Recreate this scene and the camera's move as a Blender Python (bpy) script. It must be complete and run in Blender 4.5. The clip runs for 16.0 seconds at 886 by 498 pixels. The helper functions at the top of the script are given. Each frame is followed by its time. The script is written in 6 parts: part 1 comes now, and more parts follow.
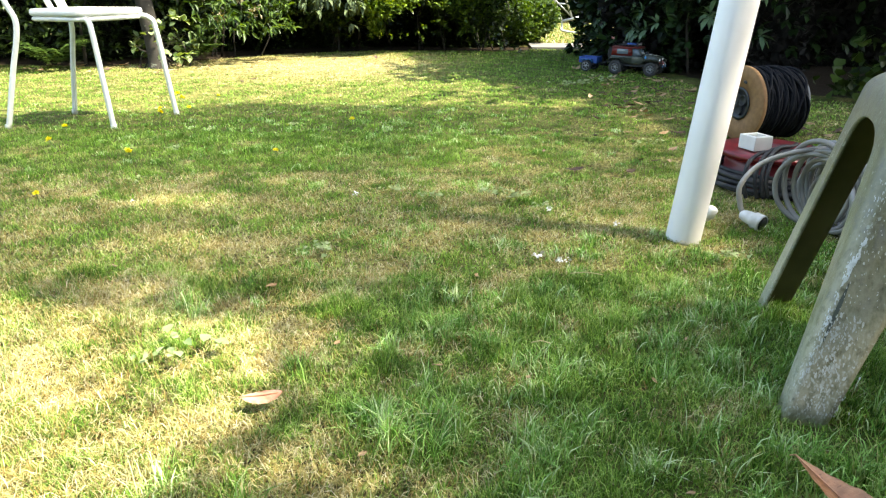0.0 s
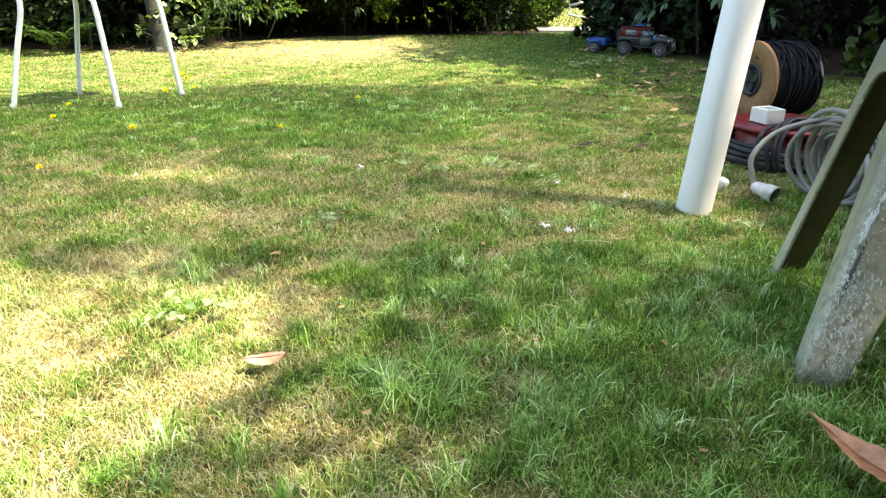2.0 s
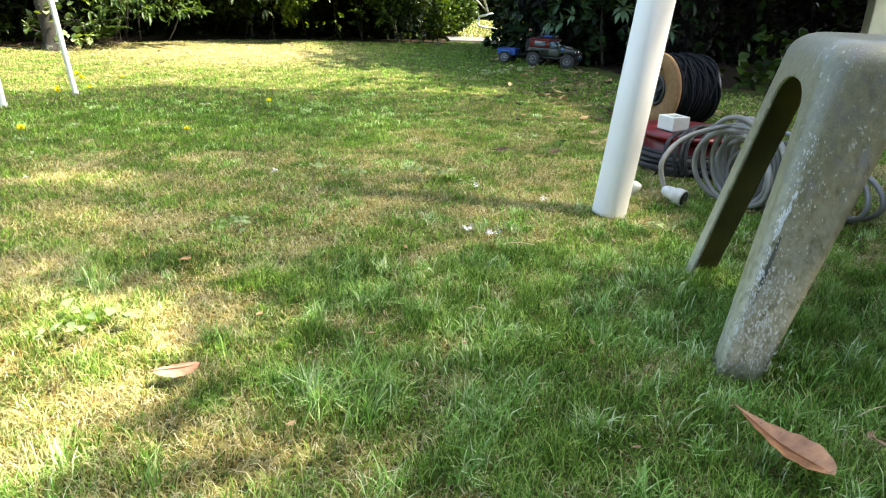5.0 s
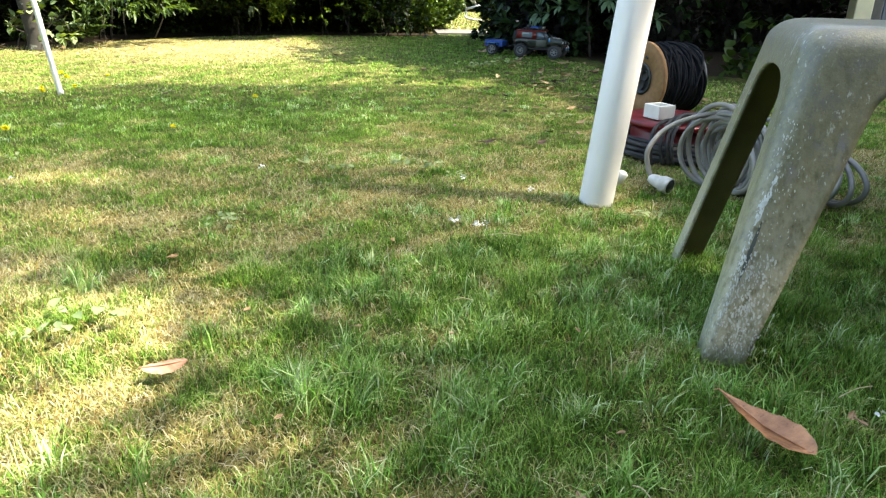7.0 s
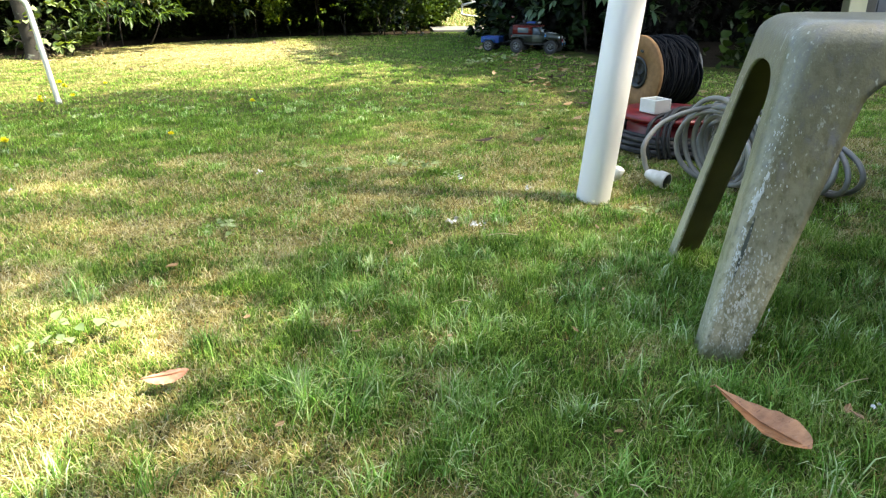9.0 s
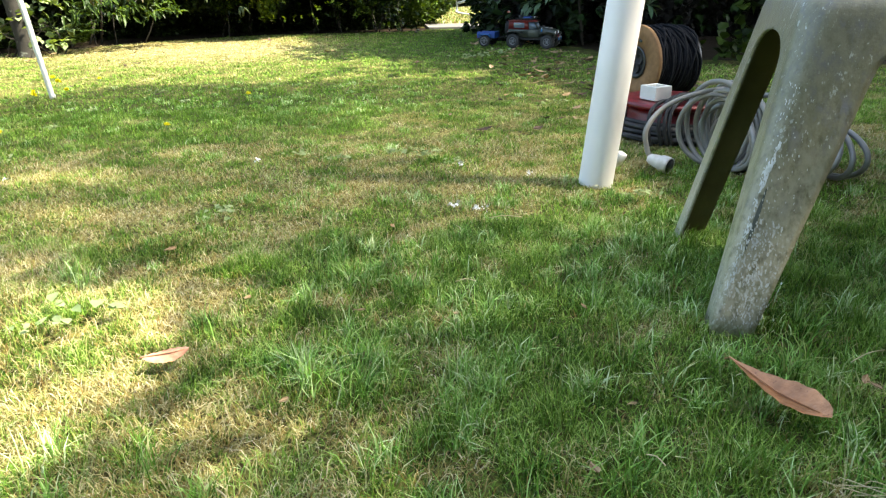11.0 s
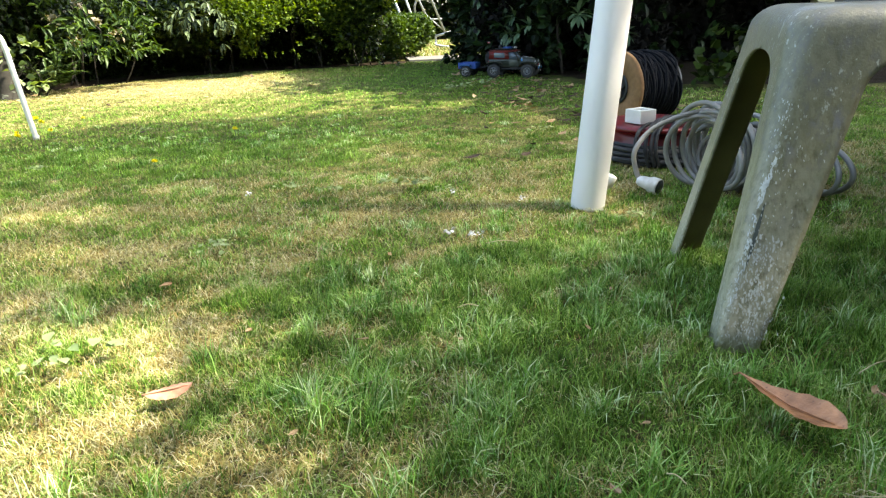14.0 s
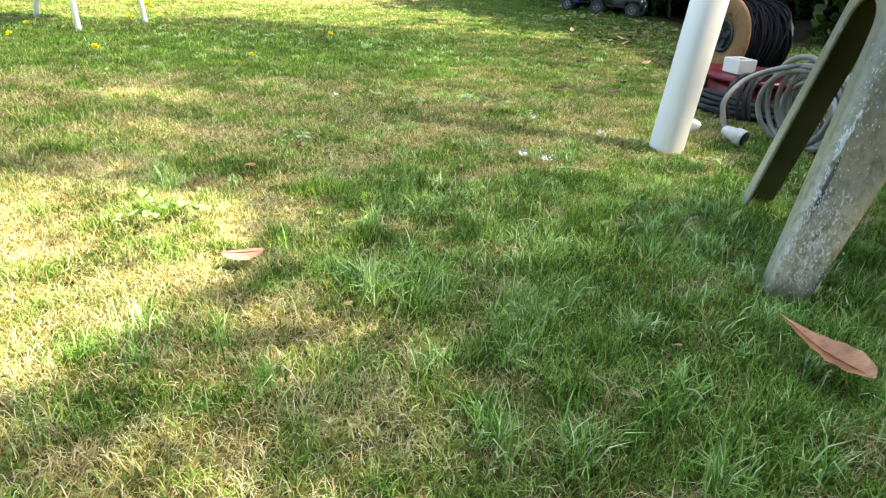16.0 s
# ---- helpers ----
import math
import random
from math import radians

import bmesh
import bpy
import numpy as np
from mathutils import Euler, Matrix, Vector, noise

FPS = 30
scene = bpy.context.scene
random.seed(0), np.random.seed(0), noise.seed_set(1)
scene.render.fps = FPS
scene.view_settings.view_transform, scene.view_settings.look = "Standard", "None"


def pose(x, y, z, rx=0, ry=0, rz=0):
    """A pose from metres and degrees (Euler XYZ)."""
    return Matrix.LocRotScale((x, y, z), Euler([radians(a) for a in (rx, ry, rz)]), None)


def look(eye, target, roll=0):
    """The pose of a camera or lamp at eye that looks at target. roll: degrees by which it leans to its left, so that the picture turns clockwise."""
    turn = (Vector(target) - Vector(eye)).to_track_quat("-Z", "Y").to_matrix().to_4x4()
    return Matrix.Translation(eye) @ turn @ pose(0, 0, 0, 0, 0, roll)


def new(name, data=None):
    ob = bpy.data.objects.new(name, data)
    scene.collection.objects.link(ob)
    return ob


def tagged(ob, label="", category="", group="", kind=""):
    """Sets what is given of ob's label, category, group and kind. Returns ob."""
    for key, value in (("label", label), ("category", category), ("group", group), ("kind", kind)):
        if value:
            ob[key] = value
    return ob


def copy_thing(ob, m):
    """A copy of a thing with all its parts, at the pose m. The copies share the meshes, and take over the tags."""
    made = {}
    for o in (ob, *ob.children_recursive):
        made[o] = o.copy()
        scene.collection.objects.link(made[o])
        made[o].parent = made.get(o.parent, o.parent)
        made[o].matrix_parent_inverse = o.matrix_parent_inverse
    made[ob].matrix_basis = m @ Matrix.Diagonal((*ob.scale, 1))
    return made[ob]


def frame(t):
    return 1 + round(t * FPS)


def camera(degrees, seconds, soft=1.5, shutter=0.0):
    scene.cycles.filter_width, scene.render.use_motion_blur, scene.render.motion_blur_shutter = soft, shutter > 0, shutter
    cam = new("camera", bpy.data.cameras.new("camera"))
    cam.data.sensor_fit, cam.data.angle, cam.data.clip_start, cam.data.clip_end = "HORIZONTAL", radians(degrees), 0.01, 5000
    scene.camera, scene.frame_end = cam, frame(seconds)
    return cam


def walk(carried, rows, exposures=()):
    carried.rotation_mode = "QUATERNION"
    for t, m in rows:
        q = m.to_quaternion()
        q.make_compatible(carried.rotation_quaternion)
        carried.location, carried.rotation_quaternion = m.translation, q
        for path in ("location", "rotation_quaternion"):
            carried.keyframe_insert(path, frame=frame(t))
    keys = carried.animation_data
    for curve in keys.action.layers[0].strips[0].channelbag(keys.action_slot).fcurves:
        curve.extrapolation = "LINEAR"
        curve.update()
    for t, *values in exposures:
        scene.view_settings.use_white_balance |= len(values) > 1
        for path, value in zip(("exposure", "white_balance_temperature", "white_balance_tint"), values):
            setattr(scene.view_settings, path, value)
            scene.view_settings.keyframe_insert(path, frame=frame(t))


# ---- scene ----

cam = camera(64.8, 16.0, soft=1.25)
PATH = [
    (0, (0.06, 0.054, 0.549), (0.005, 1.918, -0.172), 0.5),
    (0.5, (0.073, 0.073, 0.537), (0.101, 1.93, -0.206), 1.9),
    (1, (0.088, 0.071, 0.531), (0.128, 1.928, -0.211), 0.8),
    (1.5, (0.077, 0.062, 0.505), (0.057, 1.92, -0.234), -0.4),
    (2, (0.062, 0.058, 0.502), (-0.013, 1.912, -0.245), 0.2),
    (2.5, (0.051, 0.045, 0.512), (-0.088, 1.912, -0.191), 0.2),
    (3, (0.055, 0.046, 0.514), (-0.028, 1.923, -0.172), 0.7),
    (3.5, (0.068, 0.049, 0.511), (0.038, 1.927, -0.176), 0.0),
    (4, (0.076, 0.053, 0.514), (0.082, 1.932, -0.171), -0.9),
    (4.5, (0.046, 0.079, 0.492), (0.184, 1.949, -0.205), 0.5),
    (4.7, (0.041, 0.082, 0.48), (0.22, 1.942, -0.235), 2.5),
    (6.8, (0.052, 0.074, 0.481), (0.246, 1.929, -0.24), 1.5),
    (7, (0.052, 0.075, 0.48), (0.251, 1.925, -0.253), 1.5),
    (7.5, (0.051, 0.075, 0.479), (0.245, 1.924, -0.256), 0.5),
    (8, (0.053, 0.073, 0.484), (0.258, 1.92, -0.255), 1.0),
    (8.5, (0.057, 0.072, 0.491), (0.258, 1.917, -0.253), 0.5),
    (9, (0.061, 0.071, 0.492), (0.251, 1.918, -0.251), -0.1),
    (11.5, (0.047, 0.079, 0.447), (0.258, 1.928, -0.288), -0.7),
    (12, (0.047, 0.073, 0.449), (0.257, 1.925, -0.277), -1.4),
    (12.5, (0.045, 0.07, 0.45), (0.219, 1.928, -0.27), -3.2),
    (13, (0.029, 0.075, 0.453), (0.21, 1.953, -0.209), -4.2),
    (13.5, (0.02, 0.08, 0.451), (0.254, 1.966, -0.173), -1.8),
    (14, (0.024, 0.082, 0.445), (0.277, 1.954, -0.213), -1.8),
    (14.5, (0.033, 0.083, 0.446), (0.297, 1.949, -0.225), -1.6),
    (15, (0.04, 0.079, 0.446), (0.288, 1.941, -0.242), -2.2),
    (15.5, (0.041, 0.062, 0.437), (0.203, 1.907, -0.317), -0.4),
    (16, (0.034, 0.025, 0.423), (0.079, 1.842, -0.41), 3.9),
]

walk(cam, [(t, look(eye, target, roll)) for t, eye, target, roll in PATH], [(0, 2.43, 7250, 2), (4.5, 2.40, 7250, 2), (9, 2.36, 7250, 2), (13, 2.31, 7250, 2), (15, 2.31, 7250, 2), (16, 2.42, 7250, 2)])

# ---- light ----
SUN = Vector((0.55, -0.12, 0.82)).normalized()      # towards the sun
world = bpy.data.worlds.new("sky")
scene.world = world
world.use_nodes = True
sky = world.node_tree.nodes.new("ShaderNodeTexSky")
sky.sky_type, sky.sun_disc = "NISHITA", False
sky.air_density, sky.dust_density, sky.ozone_density = 0.8, 2.0, 0.6
sky.sun_elevation = math.asin(SUN.z)
sky.sun_rotation = math.atan2(SUN.x, SUN.y)
world.node_tree.links.new(sky.outputs[0], world.node_tree.nodes["Background"].inputs[0])
world.node_tree.nodes["Background"].inputs[1].default_value = 0.15
sun = new("sun", bpy.data.lights.new("sun", "SUN"))
sun.data.energy, sun.data.angle, sun.data.color = 3.8, radians(0.6), (1.0, 0.96, 0.89)
sun.matrix_world = look(SUN * 20, (0, 0, 0))

# ---- materials ----
def material(name, colour, rough=0.6, metal=0.0, colour2=None, scale=20.0, bump=0.0, bump_scale=120.0, spots=None, spot_scale=60.0, spot_from=0.62, coat=0.0, vary=0.0):
    """A surface with a two-scale mottled colour, optional spots of wear, fine relief and random tone per object."""
    m = bpy.data.materials.new(name)
    m.use_nodes = True
    nt = m.node_tree
    b = nt.nodes["Principled BSDF"]
    b.inputs["Roughness"].default_value, b.inputs["Metallic"].default_value = rough, metal
    b.inputs["Coat Weight"].default_value = coat
    geo = nt.nodes.new("ShaderNodeNewGeometry")

    def grain(s, detail=4.0):
        n = nt.nodes.new("ShaderNodeTexNoise")
        n.inputs["Scale"].default_value, n.inputs["Detail"].default_value = s, detail
        nt.links.new(geo.outputs["Position"], n.inputs["Vector"])
        return n.outputs["Fac"]

    def mixed(fac, a, c):
        x = nt.nodes.new("ShaderNodeMix")
        x.data_type = "RGBA"
        nt.links.new(fac, x.inputs["Factor"])
        for k, v in ((6, a), (7, c)):
            if isinstance(v, tuple):
                x.inputs[k].default_value = (*v, 1)
            else:
                nt.links.new(v, x.inputs[k])
        return x.outputs[2]

    def ramp(fac, lo, hi):
        r = nt.nodes.new("ShaderNodeMapRange")
        r.inputs["From Min"].default_value, r.inputs["From Max"].default_value = lo, hi
        nt.links.new(fac, r.inputs["Value"])
        return r.outputs[0]

    col = mixed(ramp(grain(scale), 0.35, 0.65), colour, colour2 or tuple(c * 0.8 for c in colour))
    if spots:
        col = mixed(ramp(grain(spot_scale, 6.0), spot_from, spot_from + 0.05), col, spots)
    if vary:
        oi = nt.nodes.new("ShaderNodeObjectInfo")
        col = mixed(ramp(oi.outputs["Random"], -0.5, 1.0 / vary), col, tuple(c * 0.35 for c in colour))
    nt.links.new(col, b.inputs["Base Color"])
    if bump:
        bp = nt.nodes.new("ShaderNodeBump")
        bp.inputs["Strength"].default_value, bp.inputs["Distance"].default_value = bump, 0.002
        nt.links.new(grain(bump_scale, 6.0), bp.inputs["Height"])
        nt.links.new(bp.outputs[0], b.inputs["Normal"])
    return m


def foliage(name, dark, light, rough=0.4, through_light=0.35, glow=(0.35, 0.5, 0.05), gloss=0.28):
    """Leaves: a tone per leaf from the attribute tone, with light passing through."""
    m = bpy.data.materials.new(name)
    m.use_nodes = True
    nt = m.node_tree
    b = nt.nodes["Principled BSDF"]
    b.inputs["Roughness"].default_value = rough
    b.inputs["Specular IOR Level"].default_value = gloss
    at = nt.nodes.new("ShaderNodeAttribute")
    at.attribute_name = "tone"
    cr = nt.nodes.new("ShaderNodeValToRGB")
    cr.color_ramp.elements[0].color, cr.color_ramp.elements[1].color = (*dark, 1), (*light, 1)
    nt.links.new(at.outputs["Fac"], cr.inputs["Fac"])
    geo = nt.nodes.new("ShaderNodeNewGeometry")
    n = nt.nodes.new("ShaderNodeTexNoise")
    n.inputs["Scale"].default_value, n.inputs["Detail"].default_value = 55.0, 4.0
    nt.links.new(geo.outputs["Position"], n.inputs["Vector"])
    mul = nt.nodes.new("ShaderNodeMix")
    mul.data_type, mul.blend_type = "RGBA", "MULTIPLY"
    mul.inputs["Factor"].default_value = 0.5
    nt.links.new(cr.outputs[0], mul.inputs[6])
    nt.links.new(n.outputs["Fac"], mul.inputs[7])
    nt.links.new(mul.outputs[2], b.inputs["Base Color"])
    tr = nt.nodes.new("ShaderNodeBsdfTranslucent")
    tm = nt.nodes.new("ShaderNodeMix")
    tm.data_type, tm.blend_type = "RGBA", "MULTIPLY"
    tm.inputs["Factor"].default_value = 1.0
    tm.inputs[7].default_value = (*[min(1.0, g * 3) for g in glow], 1)
    nt.links.new(mul.outputs[2], tm.inputs[6])
    nt.links.new(tm.outputs[2], tr.inputs["Color"])
    mx = nt.nodes.new("ShaderNodeMixShader")
    mx.inputs[0].default_value = through_light
    nt.links.new(b.outputs[0], mx.inputs[1])
    nt.links.new(tr.outputs[0], mx.inputs[2])
    nt.links.new(mx.outputs[0], nt.nodes["Material Output"].inputs["Surface"])
    return m


def grass_surface(name="grass_blade", cool=False):
    """Blades: attribute dry (0 green, 1 straw), attribute tone (random per blade), attribute tall (0 root, 1 tip)."""
    m = bpy.data.materials.new(name)
    m.use_nodes = True
    nt = m.node_tree
    b = nt.nodes["Principled BSDF"]
    b.inputs["Roughness"].default_value = 0.42
    b.inputs["Specular IOR Level"].default_value = 0.20 if cool else 0.08

    def attr(name):
        a = nt.nodes.new("ShaderNodeAttribute")
        a.attribute_name = name
        return a.outputs["Fac"]

    def ramp(fac, stops):
        r = nt.nodes.new("ShaderNodeValToRGB")
        while len(r.color_ramp.elements) < len(stops):
            r.color_ramp.elements.new(0.5)
        for e, (p, c) in zip(r.color_ramp.elements, stops):
            e.position, e.color = p, (*c, 1)
        nt.links.new(fac, r.inputs["Fac"])
        return r.outputs[0]
    green = ramp(attr("tone"), [(0.0, (0.028, 0.075, 0.009)), (0.4, (0.102, 0.205, 0.024)), (0.7, (0.20, 0.335, 0.050)), (0.86, (0.34, 0.49, 0.10)), (0.94, (0.38, 0.52, 0.16)), (1.0, (0.36, 0.52, 0.27))])
    if cool:      # the blue-green of coarser grass, its palest tones painting the sky's sheen
        green = ramp(attr("tone"), [(0.0, (0.042, 0.110, 0.010)), (0.3, (0.128, 0.285, 0.033)), (0.65, (0.25, 0.46, 0.088)), (0.88, (0.41, 0.60, 0.20)), (1.0, (0.63, 0.74, 0.42))])
    straw = ramp(attr("tone"), [(0.0, (0.20, 0.115, 0.035)), (0.3, (0.34, 0.265, 0.085)), (0.7, (0.54, 0.46, 0.225)), (0.9, (0.76, 0.67, 0.46)), (1.0, (0.30, 0.33, 0.07))])
    x = nt.nodes.new("ShaderNodeMix")
    x.data_type = "RGBA"
    nt.links.new(attr("dry"), x.inputs["Factor"])
    nt.links.new(green, x.inputs[6])
    nt.links.new(straw, x.inputs[7])
    nt.links.new(x.outputs[2], b.inputs["Base Color"])
    tr = nt.nodes.new("ShaderNodeBsdfTranslucent")
    nt.links.new(x.outputs[2], tr.inputs["Color"])
    mx = nt.nodes.new("ShaderNodeMixShader")
    mx.inputs[0].default_value = 0.15
    nt.links.new(b.outputs[0], mx.inputs[1])
    nt.links.new(tr.outputs[0], mx.inputs[2])
    nt.links.new(mx.outputs[0], nt.nodes["Material Output"].inputs["Surface"])
    return m


GRASS = grass_surface()
TUFT_GRASS = grass_surface("tuft_blade", True)


def thatch_surface():
    """The matted layer under the blades: attribute dry (0 moss green, 1 straw), broken up by grain, bare brown between."""
    m = material("thatch", (0.075, 0.062, 0.022), 0.95, colour2=(0.035, 0.028, 0.012), scale=60, bump=1.0, bump_scale=170)
    nt = m.node_tree
    b = nt.nodes["Principled BSDF"]
    b.inputs["Specular IOR Level"].default_value = 0.1
    bare = b.inputs["Base Color"].links[0].from_socket
    geo, dry = nt.nodes.new("ShaderNodeNewGeometry"), nt.nodes.new("ShaderNodeAttribute")
    dry.attribute_name = "dry"
    mat, cover = nt.nodes.new("ShaderNodeMix"), nt.nodes.new("ShaderNodeMix")
    mat.data_type = cover.data_type = "RGBA"
    nt.links.new(dry.outputs["Fac"], mat.inputs["Factor"])
    mat.inputs[6].default_value, mat.inputs[7].default_value = (0.055, 0.105, 0.012, 1), (0.36, 0.29, 0.11, 1)
    n, r = nt.nodes.new("ShaderNodeTexNoise"), nt.nodes.new("ShaderNodeMapRange")
    n.inputs["Scale"].default_value, n.inputs["Detail"].default_value = 130.0, 5.0
    nt.links.new(geo.outputs["Position"], n.inputs["Vector"])
    r.inputs["From Min"].default_value, r.inputs["From Max"].default_value = 0.40, 0.62
    nt.links.new(n.outputs["Fac"], r.inputs["Value"])
    nt.links.new(r.outputs[0], cover.inputs["Factor"])
    nt.links.new(bare, cover.inputs[6])
    nt.links.new(mat.outputs[2], cover.inputs[7])
    # bare soil under the shrubs, its colour darkened to carry their shade
    shaded_soil, under = nt.nodes.new("ShaderNodeMix"), nt.nodes.new("ShaderNodeAttribute")
    shaded_soil.data_type, under.attribute_name = "RGBA", "shaded_soil"
    nt.links.new(under.outputs["Fac"], shaded_soil.inputs["Factor"])
    nt.links.new(cover.outputs[2], shaded_soil.inputs[6])
    shaded_soil.inputs[7].default_value = (0.022, 0.015, 0.009, 1)
    nt.links.new(shaded_soil.outputs[2], b.inputs["Base Color"])
    return m


THATCH = thatch_surface()
WHITE_METAL = material("white_painted_tube", (0.78, 0.78, 0.75), 0.35, colour2=(0.70, 0.70, 0.66), scale=14, bump=0.15, spots=(0.45, 0.42, 0.36), spot_scale=90, spot_from=0.72)
WHITE_PLASTIC = material("white_plastic_pipe", (0.93, 0.885, 0.87), 0.45, colour2=(0.86, 0.82, 0.80), scale=6, bump=0.1, spots=(0.55, 0.54, 0.48), spot_scale=70, spot_from=0.74)
CHIPBOARD = material("chipboard", (0.28, 0.145, 0.056), 0.8, colour2=(0.22, 0.11, 0.042), scale=60, bump=0.3, bump_scale=300)
BLACK_RUBBER = material("black_rubber_cable", (0.004, 0.0042, 0.006), 0.75, colour2=(0.009, 0.0095, 0.012), scale=30)
DARK_RUBBER = material("dark_grey_cable", (0.03, 0.029, 0.03), 0.5, colour2=(0.06, 0.058, 0.055), scale=25)
for dull in (BLACK_RUBBER, DARK_RUBBER):
    dull.node_tree.nodes["Principled BSDF"].inputs["Specular IOR Level"].default_value = 0.15
GREY_CABLE = material("grey_cable", (0.29, 0.28, 0.262), 0.38, colour2=(0.21, 0.203, 0.185), scale=18, bump=0.1)
RED_PLASTIC = material("red_plastic", (0.17, 0.005, 0.008), 0.38, colour2=(0.11, 0.004, 0.006), scale=25, bump=0.1)
WHITE_BLOCK = material("white_plastic_box", (0.78, 0.76, 0.70), 0.5, colour2=(0.70, 0.68, 0.62), scale=25)
PLUG_WHITE = material("dirty_white_plug", (0.74, 0.74, 0.71), 0.4, colour2=(0.52, 0.51, 0.46), scale=40, spots=(0.25, 0.22, 0.16), spot_scale=110, spot_from=0.68)
BLACK_PLASTIC = material("black_plastic", (0.02, 0.02, 0.022), 0.4, colour2=(0.03, 0.03, 0.032), scale=40)
BARK = material("bark", (0.032, 0.025, 0.017), 0.9, colour2=(0.018, 0.014, 0.010), scale=30, bump=1.0, bump_scale=70)
CONCRETE = material("path_slab", (0.18, 0.17, 0.16), 0.85, colour2=(0.14, 0.13, 0.12), scale=5, bump=0.6, bump_scale=90, spots=(0.25, 0.24, 0.2), spot_scale=20, spot_from=0.64)
STEEL = material("galvanised_steel", (0.42, 0.43, 0.45), 0.45, 0.5, colour2=(0.34, 0.36, 0.38), scale=14)
DEAD_LEAF = material("dead_leaf", (0.62, 0.29, 0.13), 0.36, colour2=(0.33, 0.145, 0.06), scale=45, bump=0.9, bump_scale=130, spots=(0.20, 0.085, 0.04), spot_scale=140, spot_from=0.64, vary=0.2)
PALE_LEAF = material("pale_dead_leaf", (0.54, 0.38, 0.21), 0.65, colour2=(0.38, 0.21, 0.09), scale=50, bump=0.4, vary=0.6)
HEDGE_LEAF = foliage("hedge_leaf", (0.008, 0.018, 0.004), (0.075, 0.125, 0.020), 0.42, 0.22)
# near-black, so that the depth of the hedges reads as deep shade
SHADE_FILL = material("near_black_shade_fill", (0.007, 0.0055, 0.004), 0.95, colour2=(0.003, 0.0025, 0.002), scale=30)
GREY_BARK = material("grey_lichened_bark", (0.034, 0.028, 0.021), 0.9, colour2=(0.018, 0.015, 0.011), scale=22, bump=1.0, bump_scale=60, spots=(0.13, 0.135, 0.105), spot_scale=26, spot_from=0.62)
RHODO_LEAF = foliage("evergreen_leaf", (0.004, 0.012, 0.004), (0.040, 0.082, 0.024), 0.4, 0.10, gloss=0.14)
BOUGH_LEAF = foliage("grey_green_leaf", (0.04, 0.07, 0.028), (0.16, 0.205, 0.10), 0.36, 0.12)
# evergreen leaf with the sky's sheen put into a paler colour
RHODO_SKYLIT = foliage("skylit_evergreen_leaf", (0.07, 0.14, 0.07), (0.22, 0.32, 0.18), 0.34, 0.10)
# lit version of the hedge leaf, with the sun put into its colour
SUNLIT_LEAF = foliage("sunlit_hedge_leaf", (0.045, 0.09, 0.012), (0.27, 0.38, 0.055), 0.4, 0.4)
BRIGHT_LEAF = foliage("bright_leaf", (0.035, 0.075, 0.014), (0.15, 0.235, 0.05), 0.4, 0.4)
CREAM_PAINT = material("cream_paint", (0.62, 0.58, 0.40), 0.5, scale=8, bump=0.1)
GREY_BOARD = material("blue_grey_board", (0.095, 0.11, 0.145), 0.6, colour2=(0.07, 0.08, 0.105), scale=12, bump=0.3)
GREY_WOOD = material("weathered_wood", (0.36, 0.34, 0.37), 0.85, colour2=(0.26, 0.245, 0.26), scale=16, bump=0.6, bump_scale=60)
# inner face of the stool: algae brown, with shade and grass bounce mixed in
INSIDE_TINT = material("inner_plastic_with_bounce", (0.21, 0.175, 0.082), 0.75, colour2=(0.15, 0.125, 0.058), scale=14, bump=0.3)
PETAL_SCRAPE = material("scraped_plastic", (0.70, 0.71, 0.68), 0.7, colour2=(0.5, 0.5, 0.45), scale=150)
# for the added walls out of view; dark, so they bounce little light
UNSEEN_WALL = material("dark_unseen_wall", (0.14, 0.115, 0.095), 0.9, colour2=(0.11, 0.09, 0.075), scale=3, bump=0.4, bump_scale=80)


